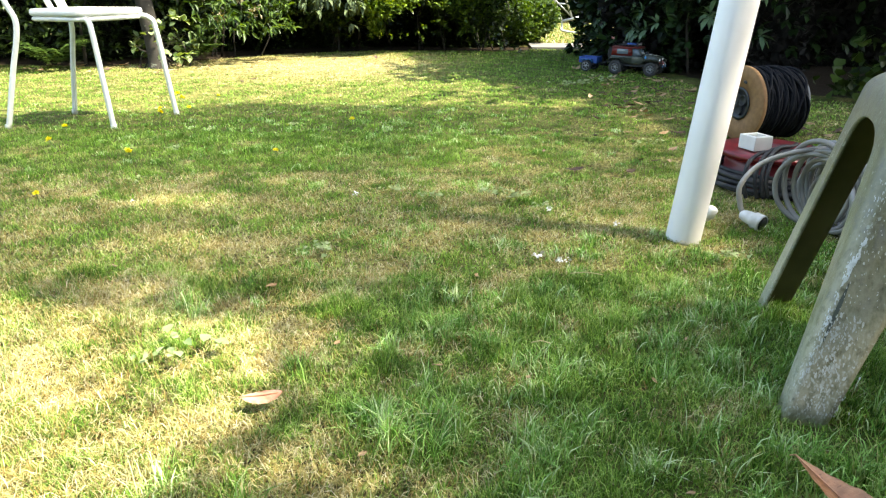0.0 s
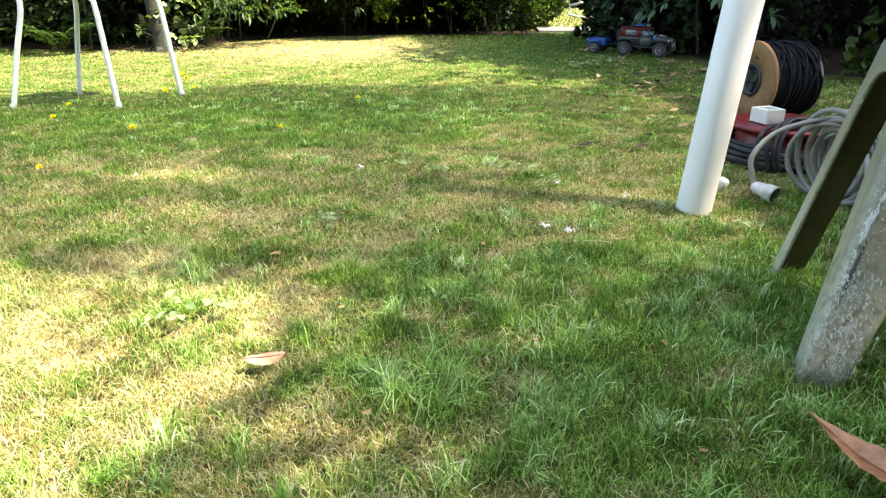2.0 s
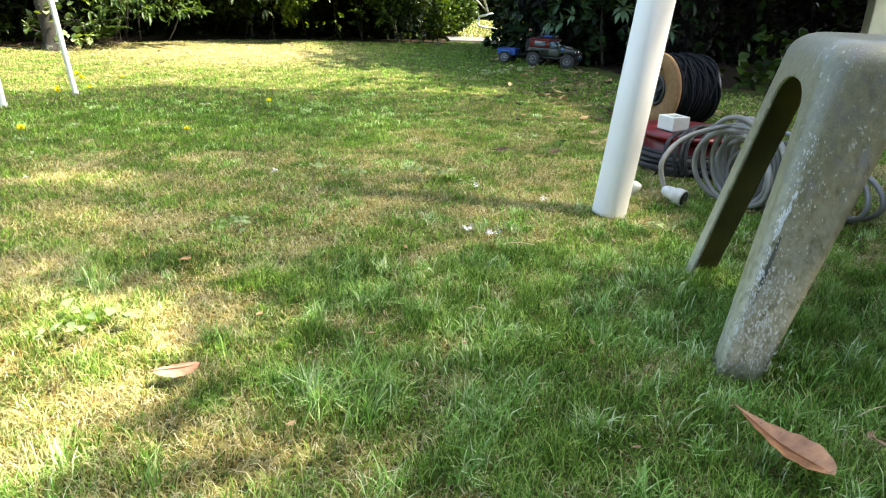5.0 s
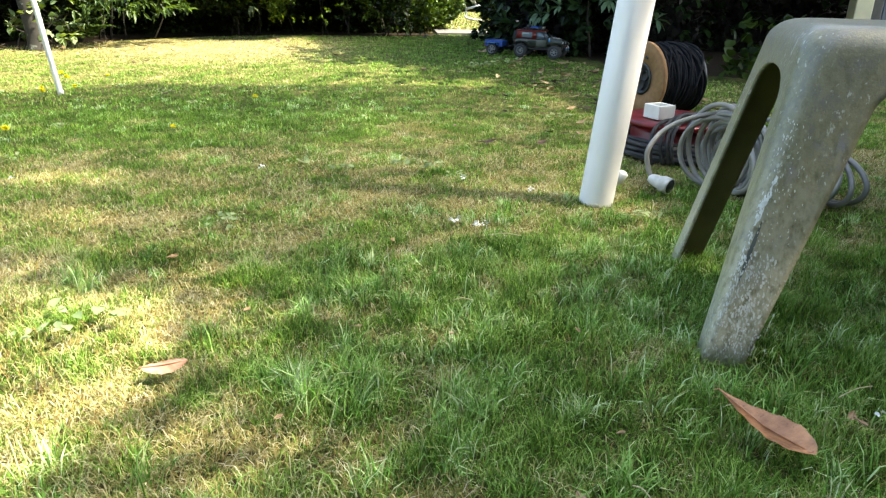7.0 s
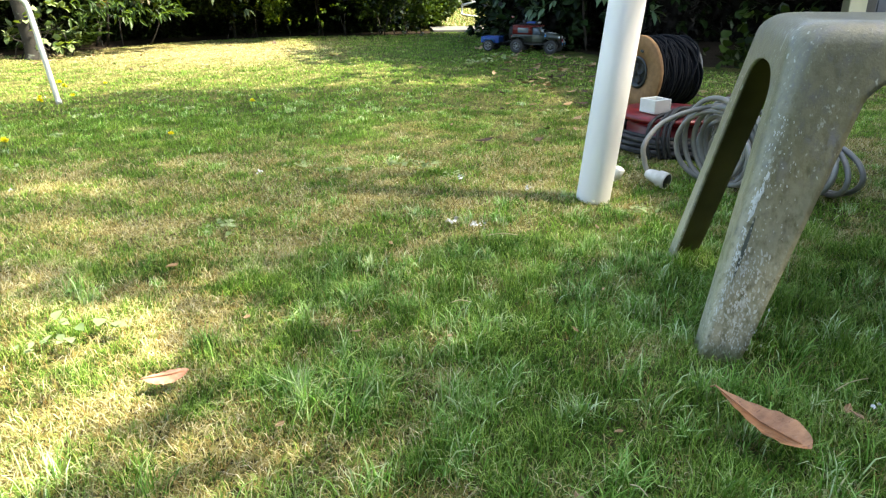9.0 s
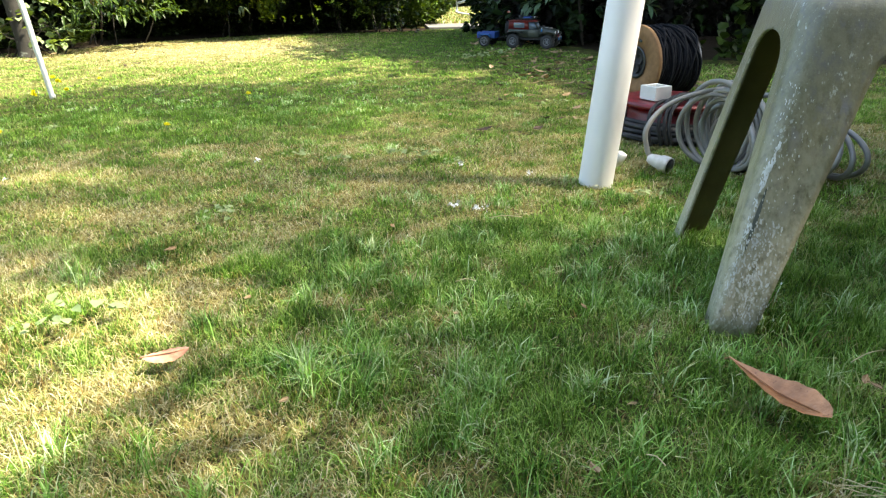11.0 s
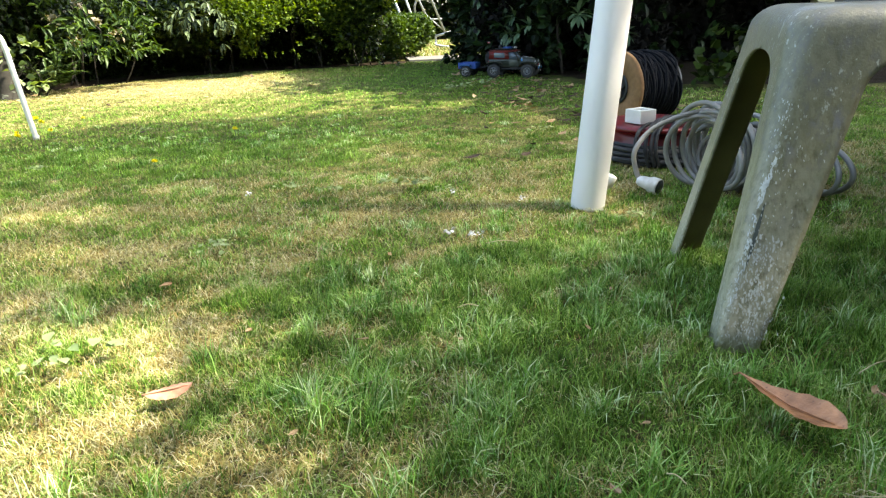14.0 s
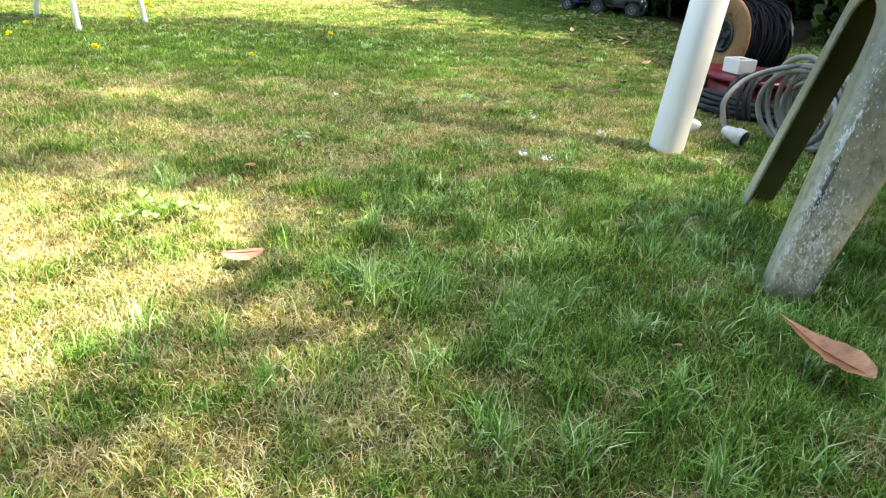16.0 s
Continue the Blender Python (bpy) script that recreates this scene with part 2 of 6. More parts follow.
def lichen_plastic():
    """Grey plastic with the sky's bluish sheen put into its base, green with algae in broad patches, flecked with pale
    lichen that gathers here and there.
    """
    m = material("lichened_grey_plastic", (0.205, 0.203, 0.212), 0.32, colour2=(0.145, 0.142, 0.135), scale=12, bump=0.25, bump_scale=300)
    nt = m.node_tree
    b = nt.nodes["Principled BSDF"]
    geo = nt.nodes.new("ShaderNodeNewGeometry")
    scale = nt.nodes.new("ShaderNodeVectorMath")
    scale.operation = "MULTIPLY"
    scale.inputs[1].default_value = (1.0, 1.0, 0.55)
    nt.links.new(geo.outputs["Position"], scale.inputs[0])
    old = b.inputs["Base Color"].links[0].from_socket

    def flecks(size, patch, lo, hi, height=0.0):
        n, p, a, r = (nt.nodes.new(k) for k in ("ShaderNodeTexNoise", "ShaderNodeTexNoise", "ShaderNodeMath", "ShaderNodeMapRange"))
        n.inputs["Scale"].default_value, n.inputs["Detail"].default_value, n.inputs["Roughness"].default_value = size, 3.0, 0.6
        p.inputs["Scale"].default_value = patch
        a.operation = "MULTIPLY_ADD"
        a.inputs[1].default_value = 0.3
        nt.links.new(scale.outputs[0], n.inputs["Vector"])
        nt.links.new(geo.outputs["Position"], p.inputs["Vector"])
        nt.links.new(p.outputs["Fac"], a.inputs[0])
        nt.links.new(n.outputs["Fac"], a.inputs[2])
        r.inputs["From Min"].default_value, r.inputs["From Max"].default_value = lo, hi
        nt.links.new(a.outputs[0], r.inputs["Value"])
        if height:      # algae and scuffs fade upwards, leaving the sky-sheen tint on top
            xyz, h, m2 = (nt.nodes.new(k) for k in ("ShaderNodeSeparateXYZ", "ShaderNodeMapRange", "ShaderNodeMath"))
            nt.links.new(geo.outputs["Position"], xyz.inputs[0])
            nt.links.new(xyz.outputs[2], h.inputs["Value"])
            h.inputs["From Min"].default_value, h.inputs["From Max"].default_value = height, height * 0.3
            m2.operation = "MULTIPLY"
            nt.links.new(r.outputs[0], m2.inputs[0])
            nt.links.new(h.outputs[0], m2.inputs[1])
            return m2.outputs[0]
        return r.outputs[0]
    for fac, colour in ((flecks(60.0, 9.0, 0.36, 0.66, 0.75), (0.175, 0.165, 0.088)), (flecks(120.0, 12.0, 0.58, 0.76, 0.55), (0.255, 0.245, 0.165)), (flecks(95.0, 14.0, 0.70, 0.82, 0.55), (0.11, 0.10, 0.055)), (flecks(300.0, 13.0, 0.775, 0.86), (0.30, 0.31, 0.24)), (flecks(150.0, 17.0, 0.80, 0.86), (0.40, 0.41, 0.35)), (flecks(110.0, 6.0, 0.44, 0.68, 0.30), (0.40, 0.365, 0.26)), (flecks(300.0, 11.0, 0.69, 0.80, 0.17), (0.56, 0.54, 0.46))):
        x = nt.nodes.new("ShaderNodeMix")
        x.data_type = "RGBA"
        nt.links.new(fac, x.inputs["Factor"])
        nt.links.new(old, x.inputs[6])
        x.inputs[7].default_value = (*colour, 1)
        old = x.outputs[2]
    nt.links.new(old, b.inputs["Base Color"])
    return m


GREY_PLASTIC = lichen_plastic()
SLOT_GREY = material("dull_grey_slot", (0.09, 0.10, 0.085), 0.6, colour2=(0.06, 0.07, 0.055), scale=60)
LITTER_DARK = material("dark_dead_leaf", (0.12, 0.07, 0.04), 0.7, colour2=(0.07, 0.04, 0.025), scale=60, bump=0.4, vary=0.4)

# ---- building tools ----
def finish(ob, mat, smooth=True):
    if mat:
        ob.data.materials.append(mat)
    if smooth:
        ob.data.polygons.foreach_set("use_smooth", [True] * len(ob.data.polygons))
    return ob


def part(name, bm, mat, parent=None, label="", smooth=True):
    """Links a bmesh as one mesh object, under a thing or a part."""
    bmesh.ops.recalc_face_normals(bm, faces=bm.faces)
    me = bpy.data.meshes.new(name)
    bm.to_mesh(me)
    bm.free()
    ob = finish(new(name, me), mat, smooth)
    ob.parent = parent
    return tagged(ob, label)


def thing(name, m, label, category, group="", kind=""):
    """An Empty at the base of a thing, whose parts are given in its own space."""
    ob = new(name)
    ob.empty_display_size = 0.05
    ob.matrix_world = m
    return tagged(ob, label, category, group, kind)


def box(size, at=(0, 0, 0), bevel=0.0, turn=None, segments=2, bm=None):
    bm2 = bmesh.new()
    bmesh.ops.create_cube(bm2, size=1.0)
    for v in bm2.verts:
        v.co = Vector((v.co.x * size[0], v.co.y * size[1], v.co.z * size[2]))
    if bevel:
        bmesh.ops.bevel(bm2, geom=list(bm2.edges), offset=bevel, segments=segments, affect="EDGES", profile=0.5)
    m = Matrix.Translation(at) @ (turn.to_4x4() if turn else Matrix.Identity(4))
    bm2.transform(m)
    return joined(bm, bm2)


def joined(bm, other):
    if bm is None:
        return other
    me = bpy.data.meshes.new("tmp")
    other.to_mesh(me)
    other.free()
    bm.from_mesh(me)
    bpy.data.meshes.remove(me)
    return bm


def axis_turn(direction):
    return Vector((0, 0, 1)).rotation_difference(Vector(direction).normalized()).to_matrix()


def lathe(profile, n=32, at=(0, 0, 0), axis=(0, 0, 1), bm=None, closed=False):
    """A turned body: profile of (radius, height) about axis."""
    b = bmesh.new()
    rings = []
    for r, z in profile:
        if r < 1e-6:
            rings.append([b.verts.new((0, 0, z))])
        else:
            rings.append([b.verts.new((r * math.cos(2 * math.pi * k / n), r * math.sin(2 * math.pi * k / n), z)) for k in range(n)])
    pairs = list(zip(rings, rings[1:])) + ([(rings[-1], rings[0])] if closed else [])
    for a, c in pairs:
        for k in range(n):
            q = [a[k % len(a)], a[(k + 1) % len(a)], c[(k + 1) % len(c)], c[k % len(c)]]
            q = list(dict.fromkeys(q))
            if len(q) > 2:
                b.faces.new(q)
    b.transform(Matrix.Translation(at) @ axis_turn(axis).to_4x4())
    return joined(bm, b)


def smooth_line(points, steps=8, loop=False):
    """A Catmull-Rom line through the points."""
    p = [Vector(q) for q in points]
    n = len(p)
    out = []
    for i in range(n if loop else n - 1):
        a, b, c, d = (p[(i - 1) % n], p[i], p[(i + 1) % n], p[(i + 2) % n]) if loop else (p[max(i - 1, 0)], p[i], p[i + 1], p[min(i + 2, n - 1)])
        for k in range(steps):
            t = k / steps
            out.append(0.5 * ((2 * b) + (c - a) * t + (2 * a - 5 * b + 4 * c - d) * t * t + (3 * b - a - 3 * c + d) * t ** 3))
    if not loop:
        out.append(p[-1])
    return out


def tube(points, radius, sides=10, loop=False, bm=None, radii=None):
    """A round tube along the points, with capped ends."""
    b = bmesh.new()
    p = [Vector(q) for q in points]
    n = len(p)
    up = Vector((0.13, 0.21, 0.97)).normalized()
    rings, normal = [], None
    for i in range(n):
        d = ((p[(i + 1) % n] - p[i - 1]) if loop else (p[min(i + 1, n - 1)] - p[max(i - 1, 0)])).normalized()
        if normal is None:
            normal = (up - d * up.dot(d)).normalized() if abs(up.dot(d)) < 0.95 else d.orthogonal().normalized()
        else:
            normal = (normal - d * normal.dot(d)).normalized()
        side = d.cross(normal)
        r = radii[i] if radii else radius
        rings.append([b.verts.new(p[i] + (normal * math.cos(2 * math.pi * k / sides) + side * math.sin(2 * math.pi * k / sides)) * r) for k in range(sides)])
    for i in range(n if loop else n - 1):
        a, c = rings[i], rings[(i + 1) % n]
        for k in range(sides):
            b.faces.new((a[k], a[(k + 1) % sides], c[(k + 1) % sides], c[k]))
    if not loop:
        b.faces.new(rings[0][::-1])
        b.faces.new(rings[-1])
    return joined(bm, b)


def prism(outline, depth, at=(0, 0, 0), turn=None, bevel=0.0, bm=None):
    """An outline in x and z given thickness along y, centred."""
    b = bmesh.new()
    f = b.faces.new([b.verts.new((x, -depth / 2, z)) for x, z in outline])
    r = bmesh.ops.extrude_face_region(b, geom=[f])
    for v in r["geom"]:
        if isinstance(v, bmesh.types.BMVert):
            v.co.y += depth
    if bevel:
        bmesh.ops.bevel(b, geom=list(b.edges), offset=bevel, segments=2, affect="EDGES")
    b.transform(Matrix.Translation(at) @ (turn.to_4x4() if turn else Matrix.Identity(4)))
    return joined(bm, b)


def mesh_from(name, verts, faces, mat, attrs=(), smooth=False, parent=None):
    """A mesh from numpy arrays: verts (n, 3), faces a list of (m, k) index arrays; attrs: (name, value per vertex)."""
    me = bpy.data.meshes.new(name)
    me.vertices.add(len(verts))
    me.vertices.foreach_set("co", np.ascontiguousarray(verts, dtype=np.float32).ravel())
    loops = np.concatenate([f.ravel() for f in faces]).astype(np.int32)
    sizes = np.concatenate([np.full(len(f), f.shape[1], dtype=np.int32) for f in faces])
    me.loops.add(len(loops))
    me.loops.foreach_set("vertex_index", loops)
    me.polygons.add(len(sizes))
    me.polygons.foreach_set("loop_start", np.r_[0, np.cumsum(sizes)[:-1]].astype(np.int32))
    me.update(calc_edges=True)
    me.polygons.foreach_set("use_smooth", np.full(len(sizes), smooth))
    for key, value in attrs:
        me.attributes.new(key, "FLOAT", "POINT").data.foreach_set("value", np.ascontiguousarray(value, dtype=np.float32))
    ob = new(name, me)
    me.materials.append(mat)
    ob.parent = parent
    return ob


RNG = np.random.default_rng(7)
LEAF_SHAPE = np.array([(0, 0, 0), (-.30, .28, .10), (0, .3, 0), (.30, .28, .10), (-.34, .62, .07), (0, .64, -.03), (.34, .62, .07), (0, 1, -.14)])
LEAF_QUADS = np.array([(1, 2, 5, 4), (2, 3, 6, 5)])
LEAF_TRIS = np.array([(0, 2, 1), (0, 3, 2), (4, 5, 7), (5, 6, 7)])
SMALL_SHAPE = np.array([(0, 0, 0), (-.32, .5, .10), (.32, .5, .10), (0, 1, 0)])
SMALL_TRIS = np.array([(0, 2, 1), (1, 2, 3)])


def leaf_arrays(at, way, size, width, fine=True, up_bias=0.6, rng=RNG):
    """Leaves that start at the points and grow along way, their faces turned upwards by up_bias."""
    n = len(at)
    way = way / np.linalg.norm(way, axis=1, keepdims=True)
    up = rng.normal(size=(n, 3)) + np.array([0, 0, up_bias * 3])
    nor = up - way * (up * way).sum(1, keepdims=True)
    nor /= np.linalg.norm(nor, axis=1, keepdims=True)
    side = np.cross(way, nor)
    shape = LEAF_SHAPE if fine else SMALL_SHAPE
    k = len(shape)
    size = np.broadcast_to(size, n)[:, None, None]
    v = at[:, None] + size * (shape[None, :, 0:1] * width * side[:, None] + shape[None, :, 1:2] * way[:, None] + shape[None, :, 2:3] * nor[:, None])
    base = (np.arange(n) * k)[:, None, None]
    faces = [(LEAF_QUADS[None] + base).reshape(-1, 4), (LEAF_TRIS[None] + base).reshape(-1, 3)] if fine else [(SMALL_TRIS[None] + base).reshape(-1, 3)]
    return v.reshape(-1, 3), faces, k

# ---- lawn ----
def grain2(x, y, seed):
    """Smooth noise from 0 to 1 over the plan, summed from sines of random directions."""
    r = np.random.default_rng(seed)
    s = np.zeros_like(x)
    for k in range(14):
        a, f, p = r.uniform(0, 2 * math.pi), r.uniform(0.5, 1.6), r.uniform(0, 2 * math.pi)
        s += np.sin((x * math.cos(a) + y * math.sin(a)) * f + p)
    return 0.5 + s / 14 * 1.25


def blob(x, y, cx, cy, rx, ry):
    return np.exp(-((x - cx) / rx) ** 2 - ((y - cy) / ry) ** 2)


def dryness(x, y):
    """How dry the lawn is: straw on the open side, lush by the stool and in the shaded middle, broken into small clumps."""
    even = np.interp(y, (1.2, 2.6), (1.0, 0.7))
    d = 0.25 + even * (0.16 * (grain2(x * 5, y * 5, 3) - 0.5) + 0.36 * (grain2(x * 16, y * 16, 4) - 0.5)) + 0.55 * (grain2(x * 42, y * 42, 5) - 0.5) + 0.42 * (grain2(x * 100, y * 100, 6) - 0.5)
    d += 0.27 * blob(x, y, -0.55, 0.75, 0.42, 0.42) + 0.04 * blob(x, y, -0.9, 1.5, 0.7, 0.25) + 0.32 * blob(x, y, -0.08, 0.60, 0.16, 0.16) + 0.22 * blob(x, y, -0.55, 1.06, 0.26, 0.2)
    d -= 0.18 * blob(x, y, 0.25, 0.9, 0.33, 0.45) + 0.22 * blob(x, y, 0.75, 0.8, 0.3, 0.6) + 0.30 * blob(x, y, -0.7, 2.75, 0.9, 0.45) + 0.34 * blob(x, y, 0.55, 4.9, 0.75, 1.1)
    # the strong far patch of straw also brightens the sunlit strip
    d += 0.16 * blob(x, y, 0.4, 2.3, 0.7, 0.5) + 0.20 * blob(x, y, 0.45, 1.6, 0.35, 0.18) + 0.80 * blob(x, y, -1.1, 5.0, 1.0, 0.8) + 0.16 * blob(x, y, -0.85, 1.85, 0.35, 0.16)
    d -= 0.09 * blob(x, y, 0.15, 1.15, 0.6, 0.55)
    return np.clip(d, 0, 1)


def blades(x, y, length, width, lean, rng, dry, z0=-0.012, tall_green=0.0, calm=0.0):
    """Bent grass blades: five points each, a quad and a tip."""
    n = len(x)
    a = rng.uniform(0, 2 * math.pi, n)
    face = a + math.pi / 2 + rng.normal(0, 0.5, n)
    dx, dy, sx, sy = np.cos(a), np.sin(a), np.cos(face), np.sin(face)
    root = np.stack([x, y, np.full(n, z0)], 1)
    side = np.stack([sx, sy, np.zeros(n)], 1) * (width / 2)[:, None]
    mid = root + np.stack([dx * lean * 0.35, dy * lean * 0.35, np.sqrt(np.clip(1 - (lean * 0.7) ** 2, 0.05, 1)) * 0.55], 1) * length[:, None]
    tip = root + np.stack([dx * lean, dy * lean, np.sqrt(np.clip(1 - lean ** 2, 0.03, 1)) * 0.92], 1) * length[:, None]
    v = np.stack([root - side, root + side, mid + side * 0.8, mid - side * 0.8, tip], 1).reshape(-1, 3)
    b = (np.arange(n) * 5)[:, None]
    faces = [b + np.array([[0, 1, 2, 3]]), b + np.array([[3, 2, 4]])]
    tone = np.repeat(rng.uniform(0.43 * calm, 1 - 0.28 * calm, n), 5)
    is_dry = np.clip((dry - rng.uniform(0.3 * calm, 1 - 0.3 * calm, n)) * (3.0 - 1.6 * calm) + 0.5, 0, 1)
    return v, faces, tone, np.repeat(np.clip(is_dry - tall_green, 0, 1), 5)


def scatter_fan(n, y0, y1, rng, spread=0.86):
    """Points of the plan that open out ahead, between two distances."""
    w = lambda q: spread * q + 0.14
    y = rng.uniform(y0, y1, n * 2)
    y = y[rng.uniform(0, w(y1), n * 2) < w(y)][:n]
    return 0.05 + rng.uniform(-1, 1, len(y)) * w(y), y


def mown(x, y):
    """Where the lawn lies, between the feet of the shrubs."""
    return (x < np.interp(y, (0, 3.2, 3.4, 3.95, 4.6, 5.4, 6.6), (9, 9, 2.4, 1.42, 1.27, 1.08, 1.05))) & (y < np.interp(x, (-3.2, -2.4, -1.95, -1.65, -1.2, -0.6, 0.1, 0.55, 0.6), (4.7, 4.7, 5.1, 5.45, 5.8, 6.05, 6.07, 6.15, 6.34)))


def trodden(x, y):
    """Where the grass lies flat at the stool's foot."""
    return np.clip(1.6 * blob(x, y, 0.545, 0.835, 0.075, 0.065), 0, 1)


def make_lawn():
    rng = np.random.default_rng(11)
    bands = ((200000, 0.28, 1.35, (0.010, 0.026), (0.0008, 0.0016), 0.25), (150000, 1.35, 2.7, (0.008, 0.019), (0.0014, 0.0027), 0.8), (190000, 2.7, 6.4, (0.007, 0.015), (0.0030, 0.0055), 0.9))
    vs, fs, tones, drys, base = [], [], [], [], 0
    for n, y0, y1, ll, ww, calm in bands:
        x, y = scatter_fan(n, y0, y1, rng)
        open_ground = mown(x, y) & (rng.uniform(size=len(x)) < 0.45 + 0.75 * grain2(x * 70, y * 70, 9))
        x, y = x[open_ground], y[open_ground]
        d = dryness(x, y)
        clump = 0.5 + (1.0 - 0.55 * calm) * (grain2(x * 55, y * 55, 8) - 0.5)
        length = rng.uniform(*ll, len(x)) * (1.30 - 0.75 * d) * (0.55 + 0.85 * clump) * (1 - 0.5 * trodden(x, y))
        lean = np.clip(rng.uniform(0.48, 0.98, len(x)) + 0.25 * d - 0.25 * clump + 0.1 * calm, 0.2, 0.985)
        v, f, t, dr = blades(x, y, length, rng.uniform(*ww, len(x)), lean, rng, d, calm=calm)
        shift = (0.45 - 0.25 * calm) * (grain2(x * 26, y * 26, 10) - 0.5) + 0.25 * (grain2(x * 75, y * 75, 12) - 0.5)
        pale = 0.75 * blob(x, y, -1.0, 5.0, 1.1, 0.9)       # straw whitened where the sun lies on the far strip
        t = np.clip(t + np.repeat(shift, 5), 0, 0.93)
        t = t + np.repeat(pale, 5) * np.clip(0.9 - t, 0, 1)
        vs.append(v), tones.append(t), drys.append(dr)
        fs.append([q + base for q in f])
        base += len(v)
    # matted straw lying low between the blades
    x, y = scatter_fan(150000, 0.28, 2.1, rng)
    kept = rng.uniform(size=len(x)) < np.clip(1.6 * dryness(x, y), 0.06, 1)
    x, y = x[kept], y[kept]
    v, f, t, dr = blades(x, y, rng.uniform(0.008, 0.026, len(x)), rng.uniform(0.0006, 0.0013, len(x)), rng.uniform(0.93, 0.985, len(x)), rng, np.full(len(x), 1.2), z0=-0.008)
    vs.append(v), tones.append(t), drys.append(dr)
    fs.append([q + base for q in f])
    ob = mesh_from("grass", np.concatenate(vs), [np.concatenate([f[0] for f in fs]), np.concatenate([f[1] for f in fs])], GRASS,
                   (("tone", np.concatenate(tones)), ("dry", np.concatenate(drys))))
    return tagged(ob, "short patchy lawn grass, green mixed with dry straw", "grass", kind="stuff")


def make_tufts():
    """Longer, bluish blades that fan out from many small clumps, thickest by the stool."""
    rng = np.random.default_rng(12)
    cx, cy = scatter_fan(2600, 0.40, 3.4, rng, 0.7)
    lush = 1.0 * blob(cx, cy, 0.28, 0.86, 0.30, 0.36) + 1.1 * blob(cx, cy, 0.70, 0.85, 0.28, 0.6) + 0.45 * blob(cx, cy, 0.35, 1.3, 0.45, 0.35) + 0.4 * blob(cx, cy, -0.6, 2.7, 0.9, 0.5) + np.interp(cy, (1.3, 1.7), (0.16, 0.07)) * np.where(cx < -0.12, 0.35, 1.0)
    kept = rng.uniform(size=len(cx)) < lush * (0.2 + 1.3 * grain2(cx * 24, cy * 24, 13)) * (1.15 - dryness(cx, cy)) * (1 - trodden(cx, cy))
    cx, cy = np.r_[-0.03, 0.02, 0.03, -0.05, cx[kept]], np.r_[0.80, 0.83, 0.77, 0.84, cy[kept]]
    tall = np.r_[1.35, 1.3, 1.2, 1.2, rng.uniform(0.55, 1.1, kept.sum()) * np.interp(cy[4:], (0.4, 1.0, 1.5, 3.4), (1.1, 1.0, 0.6, 0.24))]
    count = np.r_[150, 140, 130, 120, rng.integers(35, 95, kept.sum())]
    at = np.repeat(np.arange(len(cx)), count)
    n = len(at)
    a, out = rng.uniform(0, 2 * math.pi, n), np.abs(rng.normal(0, 0.017, n))
    x, y = cx[at] + np.cos(a) * out, cy[at] + np.sin(a) * out
    far = np.interp(y, (1.0, 3.4), (1.0, 2.3))
    v, f, t, dr = blades(x, y, rng.uniform(0.022, 0.060, n) * tall[at], rng.uniform(0.0010, 0.0022, n) * far, rng.uniform(0.25, 0.96, n), rng, np.full(n, 0.12), tall_green=0.06)
    t = np.clip(0.1 + 0.9 * t + np.repeat(rng.normal(0, 0.14, len(cx))[at], 5), 0, 1)
    ob = mesh_from("grass_tufts", v, f, TUFT_GRASS, (("tone", t), ("dry", dr)))
    return tagged(ob, "longer blue-green grass tufts in the lawn", "grass", kind="stuff")


def make_ground():
    """One sheet: fine near the garden, running out to the horizon."""
    xs = np.r_[-400, -100, -30, -10, np.linspace(-5, 5, 301), 10, 30, 100, 400]
    ys = np.r_[-400, -100, -30, -10, -3, np.linspace(0, 6.6, 250), 8, 10, 15, 30, 100, 400]
    gx, gy = np.meshgrid(xs, ys)
    z = -0.012 + (0.004 * (grain2(gx * 3, gy * 3, 21) - 0.5) + 0.004 * (grain2(gx * 30, gy * 30, 22) - 0.5)) * (np.abs(gx) < 5) * (gy > 0) * (gy < 10)
    v = np.stack([gx, gy, z], -1).reshape(-1, 3)
    w = len(xs)
    i = (np.arange(len(ys) - 1)[:, None] * w + np.arange(w - 1)[None]).reshape(-1, 1)
    ob = mesh_from("ground", v, [np.hstack([i, i + 1, i + w + 1, i + w])], THATCH, (("dry", np.where((np.abs(gx) < 5) & (gy > 0) & (gy < 6.6), dryness(gx, gy), 0.5).ravel()), ("shaded_soil", np.where((np.abs(gx) < 5) & (gy > 0) & (gy < 6.6) & ~mown(gx - 0.15, gy - 0.12), 1.0, 0.0).ravel())), smooth=True)
    return tagged(ob, "lawn soil with matted straw thatch", "ground", kind="structure")


def make_outer_grass():
    """Coarser grass over the rest of the garden."""
    rng = np.random.default_rng(18)
    n = 80000
    x, y = rng.uniform(-7.0, 7.0, n), rng.uniform(-4.5, 6.6, n)
    inside = (np.abs(x - 0.05) < 0.86 * y + 0.10) & (y > 0.3)
    under = (x > np.interp(y, (3.2, 3.6, 6.6), (9, 2.4, 1.1))) & (y > 3.2)
    x, y = x[~inside & ~under], y[~inside & ~under]
    n = len(x)
    v, f, t, dr = blades(x, y, rng.uniform(0.02, 0.04, n), rng.uniform(0.010, 0.018, n), rng.uniform(0.55, 0.97, n), rng, 0.5 * dryness(x, y), calm=0.6)
    return tagged(mesh_from("outer_grass", v, f, GRASS, (("tone", t), ("dry", dr))), "short lawn grass running on round the garden", "grass", kind="stuff")


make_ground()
make_outer_grass()
make_lawn()
make_tufts()

